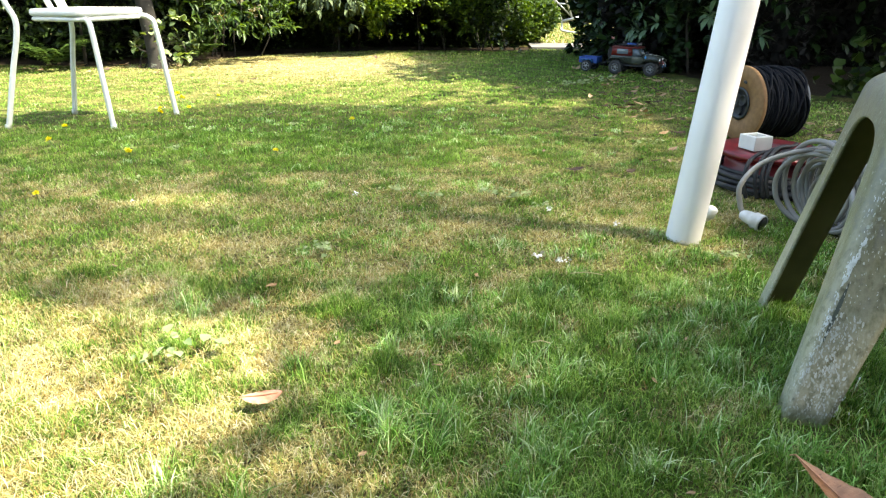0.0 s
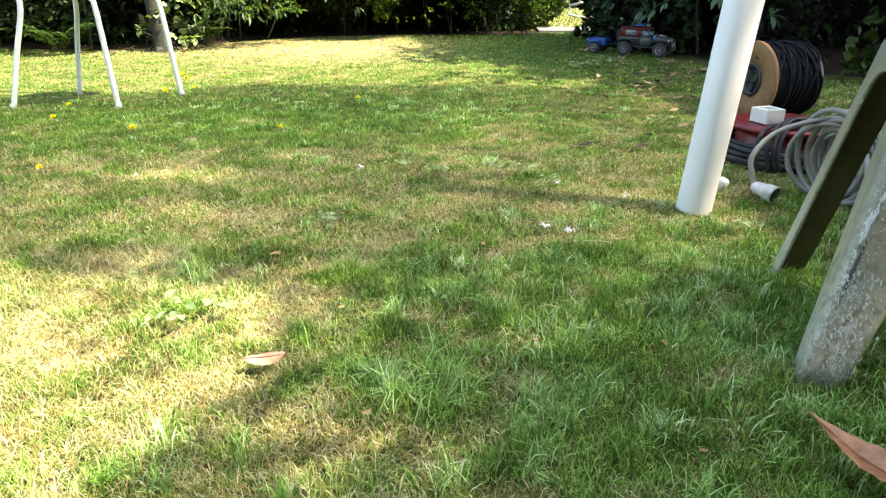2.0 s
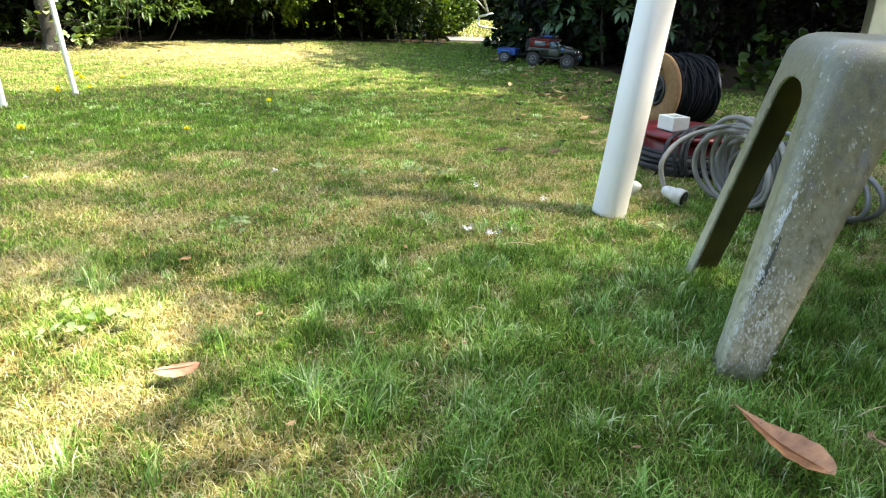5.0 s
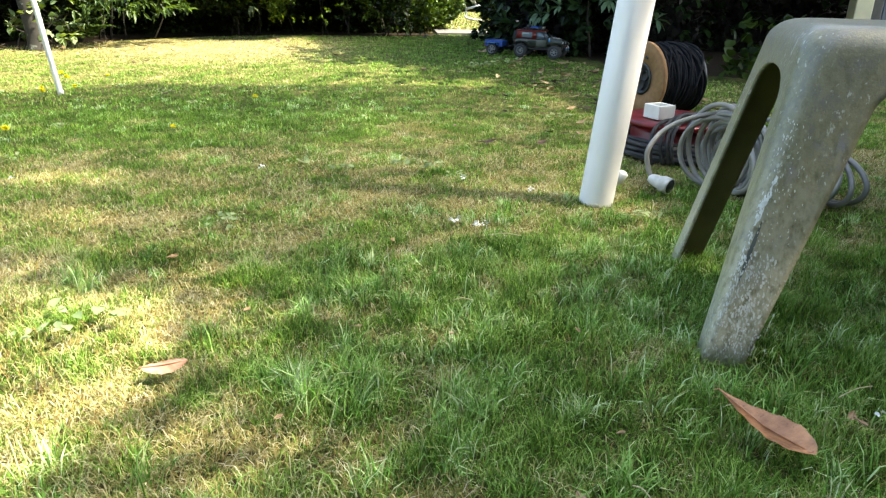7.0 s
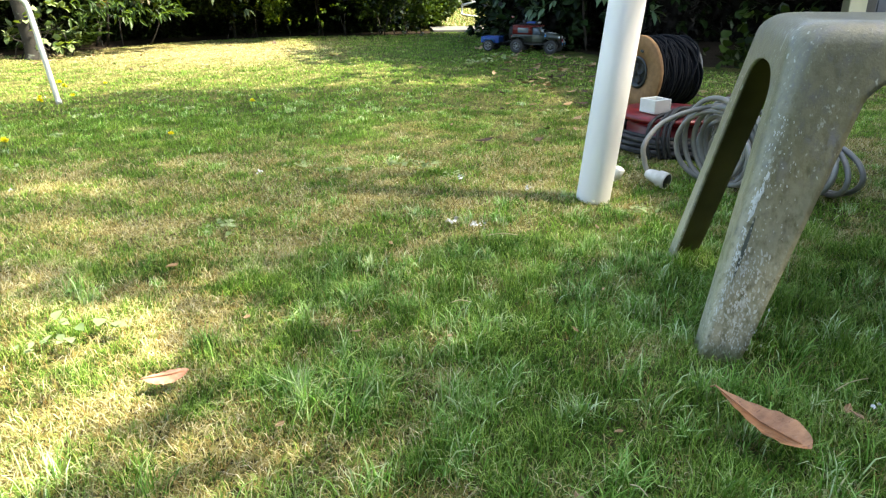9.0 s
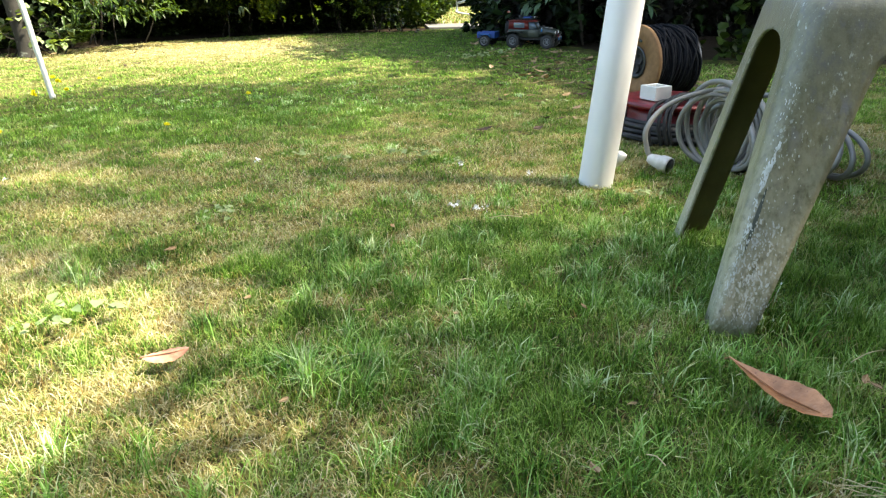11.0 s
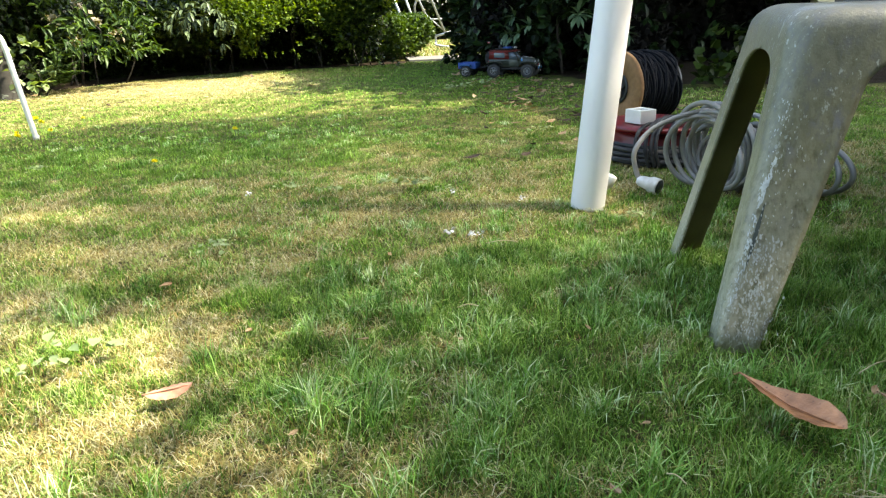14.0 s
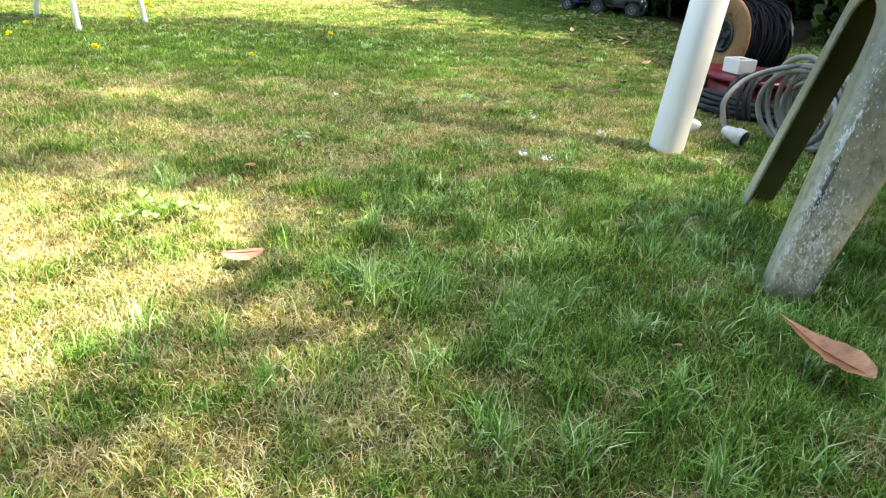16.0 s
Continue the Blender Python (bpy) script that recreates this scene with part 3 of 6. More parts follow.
# ---- hedges, shrubs and trees ----
def twigs(n, region, rng, z1=(0.5, 1.1), r=0.009):
    """Thin stems from the ground up into a shrub."""
    made = []
    for _ in range(n):
        x, y = region(rng)
        h = rng.uniform(*z1)
        p = [(x, y, -0.02)]
        for k in range(1, 4):
            p.append((x + rng.normal(0, 0.05) * k, y + rng.normal(0, 0.05) * k, h * k / 3))
        line = smooth_line(p, 4)
        made.append(tube(line, r, 6, radii=[r * rng.uniform(0.8, 1.6) * (1 - 0.7 * i / len(line)) for i in range(len(line))]))
    return made


def shrub(name, label, n, sample, size, width, mat, stems, fine=True, up_bias=0.5, droop=0.0, cluster=1, category="shrub", seed=1, inner=None):
    """A shrub: stems and a crown of single leaves. sample(n, rng) gives points and outward directions."""
    rng = np.random.default_rng(seed)
    ob = thing(name, pose(0, 0, 0), label, category)
    at, out = sample(n // cluster, rng)
    if cluster > 1:
        at, out = np.repeat(at, cluster, 0), np.repeat(out, cluster, 0)
        at = at + rng.normal(0, size[0] * 0.12, at.shape)
    way = out + rng.normal(0, 0.75, at.shape) + np.array([0, 0, -droop])
    sz = rng.uniform(*size, len(at))
    v, f, k = leaf_arrays(at, way, sz, width, fine, up_bias, rng)
    crown = mesh_from("crown", v, f, mat, (("tone", np.repeat(rng.uniform(0, 1, len(at)) ** 1.5, k)),), smooth=fine, parent=ob)
    tagged(crown, kind="stuff")
    # inner: an added near-black layer behind the leaves that paints the shade inside
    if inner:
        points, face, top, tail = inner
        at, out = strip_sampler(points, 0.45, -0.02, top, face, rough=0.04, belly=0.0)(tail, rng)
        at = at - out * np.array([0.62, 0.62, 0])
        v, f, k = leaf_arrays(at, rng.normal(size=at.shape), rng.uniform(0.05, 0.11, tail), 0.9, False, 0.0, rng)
        tagged(mesh_from("inner_growth", v, f, SHADE_FILL, parent=ob), kind="stuff")
    for stem in stems or ():
        part("stem", stem, BARK, ob)
    return ob


def strip_sampler(points, depth, z0, z1, face, hollow=0.0, rough=0.12, belly=0.10):
    """Leaves in a thick strip behind a line of the plan; denser towards its face. hollow: bare height at the foot."""
    p = np.array([(q.x, q.y) for q in smooth_line([(a, b, 0) for a, b in points], 6)])
    seg = np.linalg.norm(np.diff(p, axis=0), axis=1)
    cum = np.r_[0, np.cumsum(seg)]

    def sample(n, rng):
        s = rng.uniform(0, cum[-1], n)
        i = np.clip(np.searchsorted(cum, s) - 1, 0, len(seg) - 1)
        t = (s - cum[i]) / seg[i]
        q = p[i] + (p[i + 1] - p[i]) * t[:, None]
        nor = np.stack([p[i + 1][:, 1] - p[i][:, 1], -(p[i + 1][:, 0] - p[i][:, 0])], 1) / seg[i][:, None] * face
        z = z0 + (z1 - z0) * rng.uniform(0, 1, n) ** 1.35
        bulge = rough * (grain2(s * 4, z * 5, 31) - 0.5) * 2 + belly * np.sin(np.clip(z / z1, 0, 1) * math.pi)
        low = np.clip(1 - z / max(hollow, 1e-3), 0, 1) if hollow else np.zeros(n)
        d = rng.uniform(0, 1, n) ** 1.4 * depth + low * 0.42 - bulge
        q = q - nor * d[:, None]
        at = np.stack([q[:, 0], q[:, 1], z], 1)
        out = np.stack([nor[:, 0], nor[:, 1], np.full(n, 0.35)], 1)
        return at, out
    return sample


def along(points, depth, face):
    p = np.array(points, dtype=float)

    def region(rng):
        i = rng.integers(0, len(p) - 1)
        q = p[i] + (p[i + 1] - p[i]) * rng.uniform()
        d = p[i + 1] - p[i]
        nor = np.array([d[1], -d[0]]) / np.linalg.norm(d) * face
        q = q - nor * rng.uniform(0.15, depth)
        return float(q[0]), float(q[1])
    return region


def mound_sampler(centre, radii, squash=0.6):
    def sample(n, rng):
        d = rng.normal(size=(n, 3))
        d[:, 2] = np.abs(d[:, 2]) * 1.0 - 0.25
        d /= np.linalg.norm(d, axis=1, keepdims=True)
        r = rng.uniform(0.15, 1, n) ** 0.5 * (0.85 + 0.3 * rng.uniform(size=n))
        at = np.array(centre) + d * r[:, None] * np.array(radii)
        at[:, 2] = np.clip(at[:, 2], 0.02, None)
        return at, d * np.array([1, 1, squash])
    return sample


def overhung_sampler(points, face, front, core, unseen_roof, top, overhang, thin=None, low=None, dip=None):
    """A shrub with a deep dark hollow under its boughs: sparse leaf clusters in front, a core far back, and an added
    dense roof, out of view, that leans forward to shade them.
    """
    p = np.array([(q.x, q.y) for q in smooth_line([(a, b, 0) for a, b in points], 6)])
    seg = np.linalg.norm(np.diff(p, axis=0), axis=1)
    cum = np.r_[0, np.cumsum(seg)]

    def sample(n, rng):
        s = rng.uniform(0, cum[-1], n)
        i = np.clip(np.searchsorted(cum, s) - 1, 0, len(seg) - 1)
        q = p[i] + (p[i + 1] - p[i]) * ((s - cum[i]) / seg[i])[:, None]
        nor = np.stack([p[i + 1][:, 1] - p[i][:, 1], -(p[i + 1][:, 0] - p[i][:, 0])], 1) / seg[i][:, None] * face
        kind = rng.choice(3, n, p=(front, core, unseen_roof))
        cap = np.where((q[:, 1] > 5.0) & (q[:, 0] > -0.85), 0.2, 1.0)      # lower towards its sunny end
        zf = front_low(s, rng) + (top - 0.12) * rng.uniform(0, 1, n) ** 0.8
        z = np.choose(kind, (zf, top * rng.uniform(0, 1, n) ** 1.6, top - 0.05 + cap * rng.uniform(0, 0.95, n)))
        d = np.choose(kind, (rng.uniform(-0.12, 0.34, n) + 0.30 * (grain2(s * 7, z * 7, 33) - 0.5) + 0.16 * np.clip(1 - z / 0.35, 0, 1), rng.uniform(0.42, 1.0, n), 0.9 - rng.uniform(0, 1, n) * (0.9 + overhang * cap * np.where(q[:, 0] > 1.4, 1.9, 1.0))))
        if dip:
            keep_low = z < dip(q[:, 0], q[:, 1])
        if low:
            z = np.where((kind == 0) & low(q[:, 0], q[:, 1]), rng.uniform(0.0, top, n), z)
        q = q - nor * d[:, None]
        keep = (kind > 0) | (grain2(s * 9, z * 10, 34) + 0.25 * rng.uniform(-1, 1, n) > 0.42)
        if thin:
            keep &= ((kind > 0) & ((kind == 2) | (q[:, 0] < 1.5))) | (rng.uniform(size=n) < thin(q[:, 0], q[:, 1]))
        if dip:
            keep &= keep_low
        at = np.stack([q[:, 0], q[:, 1], z], 1)
        out = np.stack([nor[:, 0], nor[:, 1], np.full(n, 0.25)], 1)
        return at[keep], out[keep]

    def front_low(s, rng):
        return 0.10 + 0.12 * grain2(s * 3, s * 0, 35) + 0.03 * rng.normal(size=len(s))
    return sample


def single_leaves(parent, n, sample, size, width, mat, rng, droop=0.3, variants=4):
    """Leaves that can be told apart: objects of their own on a few shared meshes, in whorls at the ends of shoots."""
    meshes = []
    for k in range(variants):
        v, f, m = leaf_arrays(np.zeros((1, 3)), np.array([[0, 1.0, 0]]), 1.0, width * (0.85 + 0.1 * k), True, 30.0, np.random.default_rng(k))
        o = mesh_from("leaf", v, f, mat, (("tone", np.full(len(v), 0.35 + 0.2 * k)),), smooth=True)
        meshes.append(o.data)
        bpy.data.objects.remove(o)
    at, out = sample(n // 6, rng)
    for p, d in zip(at, out):
        d = Vector(d).normalized()
        for k in range(6):
            a = 2 * math.pi * k / 6 + rng.uniform(0, 0.8)
            side = (d.orthogonal().normalized() * math.cos(a) + d.cross(d.orthogonal().normalized()) * math.sin(a))
            way = (side * 0.9 + d * 0.55 + Vector((0, 0, -droop))).normalized()
            nor = (Vector((0, 0, 1)) - way * way.z).normalized()
            ob = new("leaf", meshes[int(rng.integers(variants))])
            m = Matrix((way.cross(nor), way, nor)).transposed().to_4x4()
            ob.matrix_world = Matrix.Translation(p) @ m @ Matrix.Scale(float(rng.uniform(*size)), 4)
            ob.parent = parent


RS = np.random.default_rng(5)
BACK = [(-2.3, 5.3), (-1.75, 5.42), (-1.2, 5.75), (-0.6, 6.0), (0.1, 6.02), (0.48, 6.12)]


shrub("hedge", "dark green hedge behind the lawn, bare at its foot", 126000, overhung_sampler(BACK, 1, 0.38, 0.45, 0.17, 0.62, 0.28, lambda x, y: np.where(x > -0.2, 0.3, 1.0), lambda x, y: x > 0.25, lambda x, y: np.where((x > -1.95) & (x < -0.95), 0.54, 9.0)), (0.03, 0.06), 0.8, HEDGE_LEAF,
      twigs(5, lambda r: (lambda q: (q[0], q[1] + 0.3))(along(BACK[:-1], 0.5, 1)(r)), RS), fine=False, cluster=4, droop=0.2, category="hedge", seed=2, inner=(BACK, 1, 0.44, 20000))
SUNNY = [(-1.0, 5.82), (-0.6, 5.94), (-0.2, 5.95), (0.2, 5.96), (0.50, 6.06)]


def ragged(sample):
    """Thins the sunlit-coloured leaves out towards the foot, in uneven clumps."""
    def thinned(n, rng):
        at, out = sample(n, rng)
        kept = rng.uniform(size=len(at)) < np.clip((at[:, 2] - 0.22) / 0.30 + 1.3 * (grain2(at[:, 0] * 14, at[:, 2] * 12, 36) - 0.5), 0.02, 1)
        return at[kept], out[kept]
    return thinned


# brighter leaves set before the hedge to paint its sunlit top
shrub("light_green_shrub", "hedge leaves in a brighter yellow-green that stands for sunlight on them", 30000, ragged(strip_sampler(SUNNY, 0.26, 0.12, 0.80, 1, rough=0.3)), (0.03, 0.055), 0.75, SUNLIT_LEAF, twigs(16, along(SUNNY, 0.3, 1), RS, (0.4, 0.8), 0.005), fine=False, cluster=3, seed=19)
BOX = [(0.30, 6.72), (0.55, 6.72), (0.61, 6.80), (0.62, 7.2)]
shrub("box_hedge", "low light-green hedge beside the path", 9000, strip_sampler(BOX, 0.5, 0.04, 0.38, 1, rough=0.2), (0.03, 0.05), 0.9, BRIGHT_LEAF, twigs(12, along(BOX, 0.4, 1), RS, (0.2, 0.4)), fine=False, cluster=2, category="hedge", seed=8)
SIDE = [(3.3, 4.7), (2.9, 4.66), (2.4, 4.64), (2.05, 4.6), (1.78, 4.5), (1.58, 4.36), (1.40, 4.35), (1.27, 4.6), (1.17, 5.1), (1.07, 5.7), (1.10, 6.15)]
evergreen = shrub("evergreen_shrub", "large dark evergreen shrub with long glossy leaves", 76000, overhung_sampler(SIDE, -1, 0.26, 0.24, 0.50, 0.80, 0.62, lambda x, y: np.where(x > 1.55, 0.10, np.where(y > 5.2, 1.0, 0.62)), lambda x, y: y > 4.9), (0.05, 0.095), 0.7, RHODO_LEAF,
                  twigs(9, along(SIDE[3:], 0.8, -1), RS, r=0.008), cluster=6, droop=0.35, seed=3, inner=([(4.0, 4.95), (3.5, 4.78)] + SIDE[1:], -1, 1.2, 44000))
# front whorls in the paler colour that stands for sky light on them
single_leaves(evergreen, 280, strip_sampler(SIDE[4:], 0.12, 0.20, 0.66, -1, hollow=0.2, rough=0.10, belly=0.06), (0.06, 0.105), 0.5, RHODO_SKYLIT, np.random.default_rng(14))
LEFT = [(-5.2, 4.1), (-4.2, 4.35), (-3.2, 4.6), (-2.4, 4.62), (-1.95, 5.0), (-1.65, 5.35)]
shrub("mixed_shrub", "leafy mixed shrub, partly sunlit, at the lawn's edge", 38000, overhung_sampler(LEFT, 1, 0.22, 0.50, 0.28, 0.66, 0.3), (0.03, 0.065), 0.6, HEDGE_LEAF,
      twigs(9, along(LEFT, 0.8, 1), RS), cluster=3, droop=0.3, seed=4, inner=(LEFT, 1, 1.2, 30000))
PALE_GREEN = foliage("pale_green_leaf", (0.08, 0.14, 0.035), (0.42, 0.52, 0.24), 0.45, 0.3)
PALE = foliage("pale_leaf", (0.16, 0.16, 0.06), (0.55, 0.46, 0.36), 0.5, 0.3)
shrub("flowering_shrub", "drooping shrub with faded pale-pink flower heads", 560, strip_sampler([(-1.85, 4.95), (-1.55, 5.15), (-1.25, 5.4)], 0.22, 0.2, 0.75, 1, rough=0.2), (0.045, 0.095), 0.36, BRIGHT_LEAF, twigs(4, along([(-1.9, 5.0), (-1.3, 5.4)], 0.3, 1), RS, (0.4, 0.8), 0.006), droop=0.9, cluster=3, seed=9)
for px, py, pz in ((-1.62, 4.98, 0.30), (-1.50, 5.05, 0.42), (-1.72, 4.95, 0.43), (-1.42, 5.12, 0.33), (-1.58, 5.02, 0.53)):
    rr = np.random.default_rng(int(1000 * pz))
    head = np.array([px, py, pz]) + rr.normal(0, 0.018, (26, 3))
    hv, hf, hk = leaf_arrays(head, rr.normal(size=(26, 3)), rr.uniform(0.02, 0.04, 26), 1.3, False, 0.5, rr)
    tagged(mesh_from("flower_head", hv, hf, PALE, (("tone", np.repeat(rr.uniform(0.2, 1, 26), hk)),)), "faded pale-pink flower head hanging on the shrub", "flower", "faded flower heads")
plant = shrub("low_plant", "low plant with broad light-green leaves", 60, mound_sampler((-1.93, 4.78, 0.08), (0.18, 0.14, 0.26)), (0.035, 0.06), 1.0, PALE_GREEN, twigs(9, lambda r: (-1.93 + r.normal(0, 0.08), 4.80 + r.normal(0, 0.05)), RS, (0.15, 0.3), 0.004), seed=6, category="plant")
single_leaves(plant, 90, mound_sampler((-1.93, 4.78, 0.10), (0.21, 0.16, 0.28)), (0.035, 0.065), 1.0, PALE_GREEN, np.random.default_rng(15), 0.1)
IVY = [(2.4, 3.75), (2.1, 3.66), (1.85, 3.62)]
shrub("ivy_plant", "low light-green climbing plant before the evergreen", 190, strip_sampler(IVY, 0.25, 0.03, 0.30, -1, rough=0.1), (0.04, 0.07), 1.3, HEDGE_LEAF, None, cluster=2, seed=16, category="plant")
young_tree = thing("young_tree", pose(0, 0, 0), "slender grey-barked tree among the shrubs", "tree")
part("trunk", tube(smooth_line([(-1.96, 4.70, -0.05), (-1.97, 4.72, 0.1), (-2.03, 4.76, 0.5), (-2.10, 4.85, 1.4), (-2.12, 4.9, 2.6)], 6), 0.05, 14, radii=[0.062 - 0.001 * k + 0.02 * max(0, 1 - k / 4) for k in range(25)]), GREY_BARK, young_tree)
bough = thing("evergreen_bough", pose(0, 0, 0), "evergreen bough with long pale leaves hanging in front of the hedge", "bough")
part("stem", tube(smooth_line([(-0.98, 5.95, -0.03), (-0.96, 5.85, 0.35), (-0.93, 5.7, 0.56), (-0.90, 5.56, 0.45)], 6), 0.008, 8), BARK, bough)
single_leaves(bough, 300, mound_sampler((-0.92, 5.55, 0.37), (0.25, 0.13, 0.19)), (0.05, 0.09), 0.42, BOUGH_LEAF, np.random.default_rng(23), 0.9)
FAR = [(-4.5, 9.8), (-1.5, 10.4), (1.5, 10.6), (4.5, 10.0), (6.5, 8.0)]
shrub("far_shrubs", "dense green shrubs at the far end of the garden", 52000, strip_sampler(FAR, 1.2, 0.02, 2.6, 1, rough=0.3), (0.10, 0.18), 0.9, HEDGE_LEAF, twigs(30, along(FAR, 0.9, 1), RS, (1.0, 2.2), 0.03), fine=False, cluster=2, seed=10)
RED_LEAF = foliage("red_leaf", (0.12, 0.02, 0.012), (0.35, 0.08, 0.04), 0.45, 0.35, (0.5, 0.2, 0.1))
shrub("red_leaved_shrub", "red-leaved shrub in the far garden", 2400, mound_sampler((0.38, 8.9, 0.66), (0.42, 0.2, 0.40)), (0.04, 0.07), 0.9, RED_LEAF, twigs(8, lambda r: (0.50 + r.normal(0, 0.08), 8.95), RS, (0.4, 0.8), 0.008), fine=False, seed=13)


def make_fern(x, y, size, n, seed):
    """A fern: arching fronds with paired leaflets."""
    rng = np.random.default_rng(seed)
    ob = thing("fern", pose(x, y, -0.01), "green fern with arching fronds under the shrubs", "fern", "ferns")
    for k in range(n):
        a = 2 * math.pi * k / n + rng.uniform(-0.3, 0.3)
        reach, rise = size * rng.uniform(0.7, 1.0), size * rng.uniform(0.55, 0.95)
        t = np.linspace(0.12, 1, 18)
        spine = np.stack([math.cos(a) * reach * t, math.sin(a) * reach * t, rise * (1.7 * t - 1.15 * t * t)], 1)
        side = np.array([-math.sin(a), math.cos(a), 0.0])
        ahead = np.array([math.cos(a), math.sin(a), 0.0])
        at = np.concatenate([spine, spine])
        way = np.concatenate([np.tile(side * q + ahead * 0.45, (18, 1)) for q in (1, -1)]) + rng.normal(0, 0.06, (36, 3))
        sz = np.tile(size * 0.30 * np.sin(np.pi * (0.12 + 0.86 * t)) * (1.05 - 0.5 * t) + 0.006, 2)
        v, f, m = leaf_arrays(at, way, sz, 0.42, False, 3.0, rng)
        mesh_from("frond", v, f, BRIGHT_LEAF, (("tone", np.repeat(rng.uniform(0.1, 0.8, 36), m)),), parent=ob)
    return ob


make_fern(-2.55, 4.55, 0.34, 11, 71)
make_fern(-1.80, 5.02, 0.30, 9, 72)
make_fern(-3.1, 4.5, 0.36, 10, 73)

# ---- garden stool ----
def make_stool():
    """A moulded stool: four flared corner legs with an arch between them, rounded corners, one shell."""
    ax, ay, height, splay = 0.262, 0.197, 0.445, 0.080
    flare = {0: (0.055, 0.130), 1: (0.05, 0.05), 2: (0.052, 0.03), 3: (0.05, 0.05)}      # front, right, back, left
    arch_top, arch_start = 0.386, 0.340
    zs = list(np.linspace(0, arch_start, 12)) + [arch_start + (arch_top - arch_start) * math.sin(k / 9 * math.pi / 2) for k in range(1, 10)] + [0.395, 0.405, 0.415]
    zs += [0.415 + 0.03 * math.sin(k / 6 * math.pi / 2) for k in range(1, 7)]
    n = 10
    bm = bmesh.new()

    def half(z, a0):
        inset = 0.0 if z <= 0.415 else 0.03 * (1 - math.sqrt(max(0, 1 - ((z - 0.415) / 0.03) ** 2)))
        return a0 - splay * z / height - inset

    along_of, across_of = {0: ax, 2: ax, 1: ay, 3: ay}, {0: ay, 2: ay, 1: ax, 3: ax}

    def opening(side, z, sign):
        w, k = (0.040, 0.044) if (side, sign) == (3, 1) else flare[side]
        o = max(half(z, along_of[side]) - (w + k * z), 0.012)
        if z >= arch_top - 1e-6:
            return 0.0
        if z > arch_start:
            o *= max(0, 1 - ((z - arch_start) / (arch_top - arch_start)) ** 2.6) ** (1 / 2.6)
        return o

    def place(side, s, z):
        a, e = half(z, along_of[side]), half(z, across_of[side])
        r = 0.007 + 0.031 * z / height
        s = max(-a, min(a, s))
        x, y = s, -e
        over = abs(s) - (a - r)
        if over > 0:
            ang = over / r * math.pi / 4
            x = math.copysign(a - r + r * math.sin(ang), s)
            y = -e + r - r * math.cos(ang)
        c, q = math.cos(side * math.pi / 2), math.sin(side * math.pi / 2)
        return (x * c - y * q, x * q + y * c, z)
    for side in range(4):
        for sign in (-1, 1):
            grid = []
            for z in zs:
                a, o = half(z, along_of[side]), opening(side, z, sign)
                r = 0.007 + 0.031 * z / height
                ts = [0, 0.35, 0.7, 1.0]
                cuts = [a - t * r for t in ts[:-1]] + [o + (a - r - o) * (1 - k / (n - 3)) for k in range(0, n - 2)] if a - r > o else [a - (a - o) * k / n for k in range(n + 1)]
                grid.append([bm.verts.new(place(side, sign * s, z)) for s in cuts])
            for g, h in zip(grid, grid[1:]):
                for k in range(len(g) - 1):
                    bm.faces.new((g[k], g[k + 1], h[k + 1], h[k]))
    bmesh.ops.remove_doubles(bm, verts=bm.verts, dist=0.0012)
    brim = [e for e in bm.edges if e.is_boundary and min(v.co.z for v in e.verts) > zs[-1] - 0.0005]
    bmesh.ops.edgeloop_fill(bm, edges=brim)
    bmesh.ops.recalc_face_normals(bm, faces=bm.faces)
    ob = thing("garden_stool", pose(0.805, 0.9876, -0.012, 0, 0, -16.4), "weathered grey plastic stool with lichen-spotted flat legs on the grass", "stool")

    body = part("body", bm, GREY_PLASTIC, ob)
    s = body.modifiers.new("shell", "SOLIDIFY")
    s.thickness, s.offset, s.material_offset = 0.005, -1, 1
    body.data.materials.append(INSIDE_TINT)

    # a drain slot and scraped streaks on the face of the lichened leg
    def strip(name, s0, z0, s1, z1, w, mat, label, wob=1.0):
        b = bmesh.new()
        rows = []
        n = 22
        for k in range(n + 1):
            t = k / n
            z, s = z0 + (z1 - z0) * t, s0 + (s1 - s0) * t + wob * w * 0.4 * math.sin(17 * t + s0 * 90)
            ww = w * math.sin(math.pi * (0.08 + 0.84 * t)) * (1 - wob * (0.45 - 0.45 * math.sin(23 * t + s0 * 50) * math.sin(9 * t + 1)))
            rows.append([b.verts.new(Vector(place(0, s + q * ww, z)) + Vector((0, -0.0008, 0))) for q in (-1, 1)])
        for a, c in zip(rows, rows[1:]):
            b.faces.new((a[0], a[1], c[1], c[0]))
        part(name, b, mat, body, label)
    strip("slot", -0.228, 0.120, -0.211, 0.200, 0.0034, SLOT_GREY, "dark worn slot", 0.0)
    rng = np.random.default_rng(30)

    def scrape(s0, z0, s1, z1, n, spread, size):
        """A broken streak of small scraped-off chips."""
        b = bmesh.new()
        for _ in range(n):
            t = rng.uniform()
            s, z = s0 + (s1 - s0) * t + rng.normal(0, spread), z0 + (z1 - z0) * t
            w, h, turn = rng.uniform(0.4, 1.0) * size, rng.uniform(0.8, 2.4) * size, rng.normal(0, 0.4)
            ring = []
            for k in range(7):
                a = 2 * math.pi * k / 7
                q = rng.uniform(0.55, 1.2)
                ring.append(b.verts.new(Vector(place(0, s + (math.cos(a) * w + math.sin(a) * h * turn * 0.5) * q, z + math.sin(a) * h * q)) + Vector((0, -0.0008, 0))))
            b.faces.new(ring)
        tagged(part("scrape", b, PETAL_SCRAPE, body, "white scraped streak", smooth=False), kind="stuff")
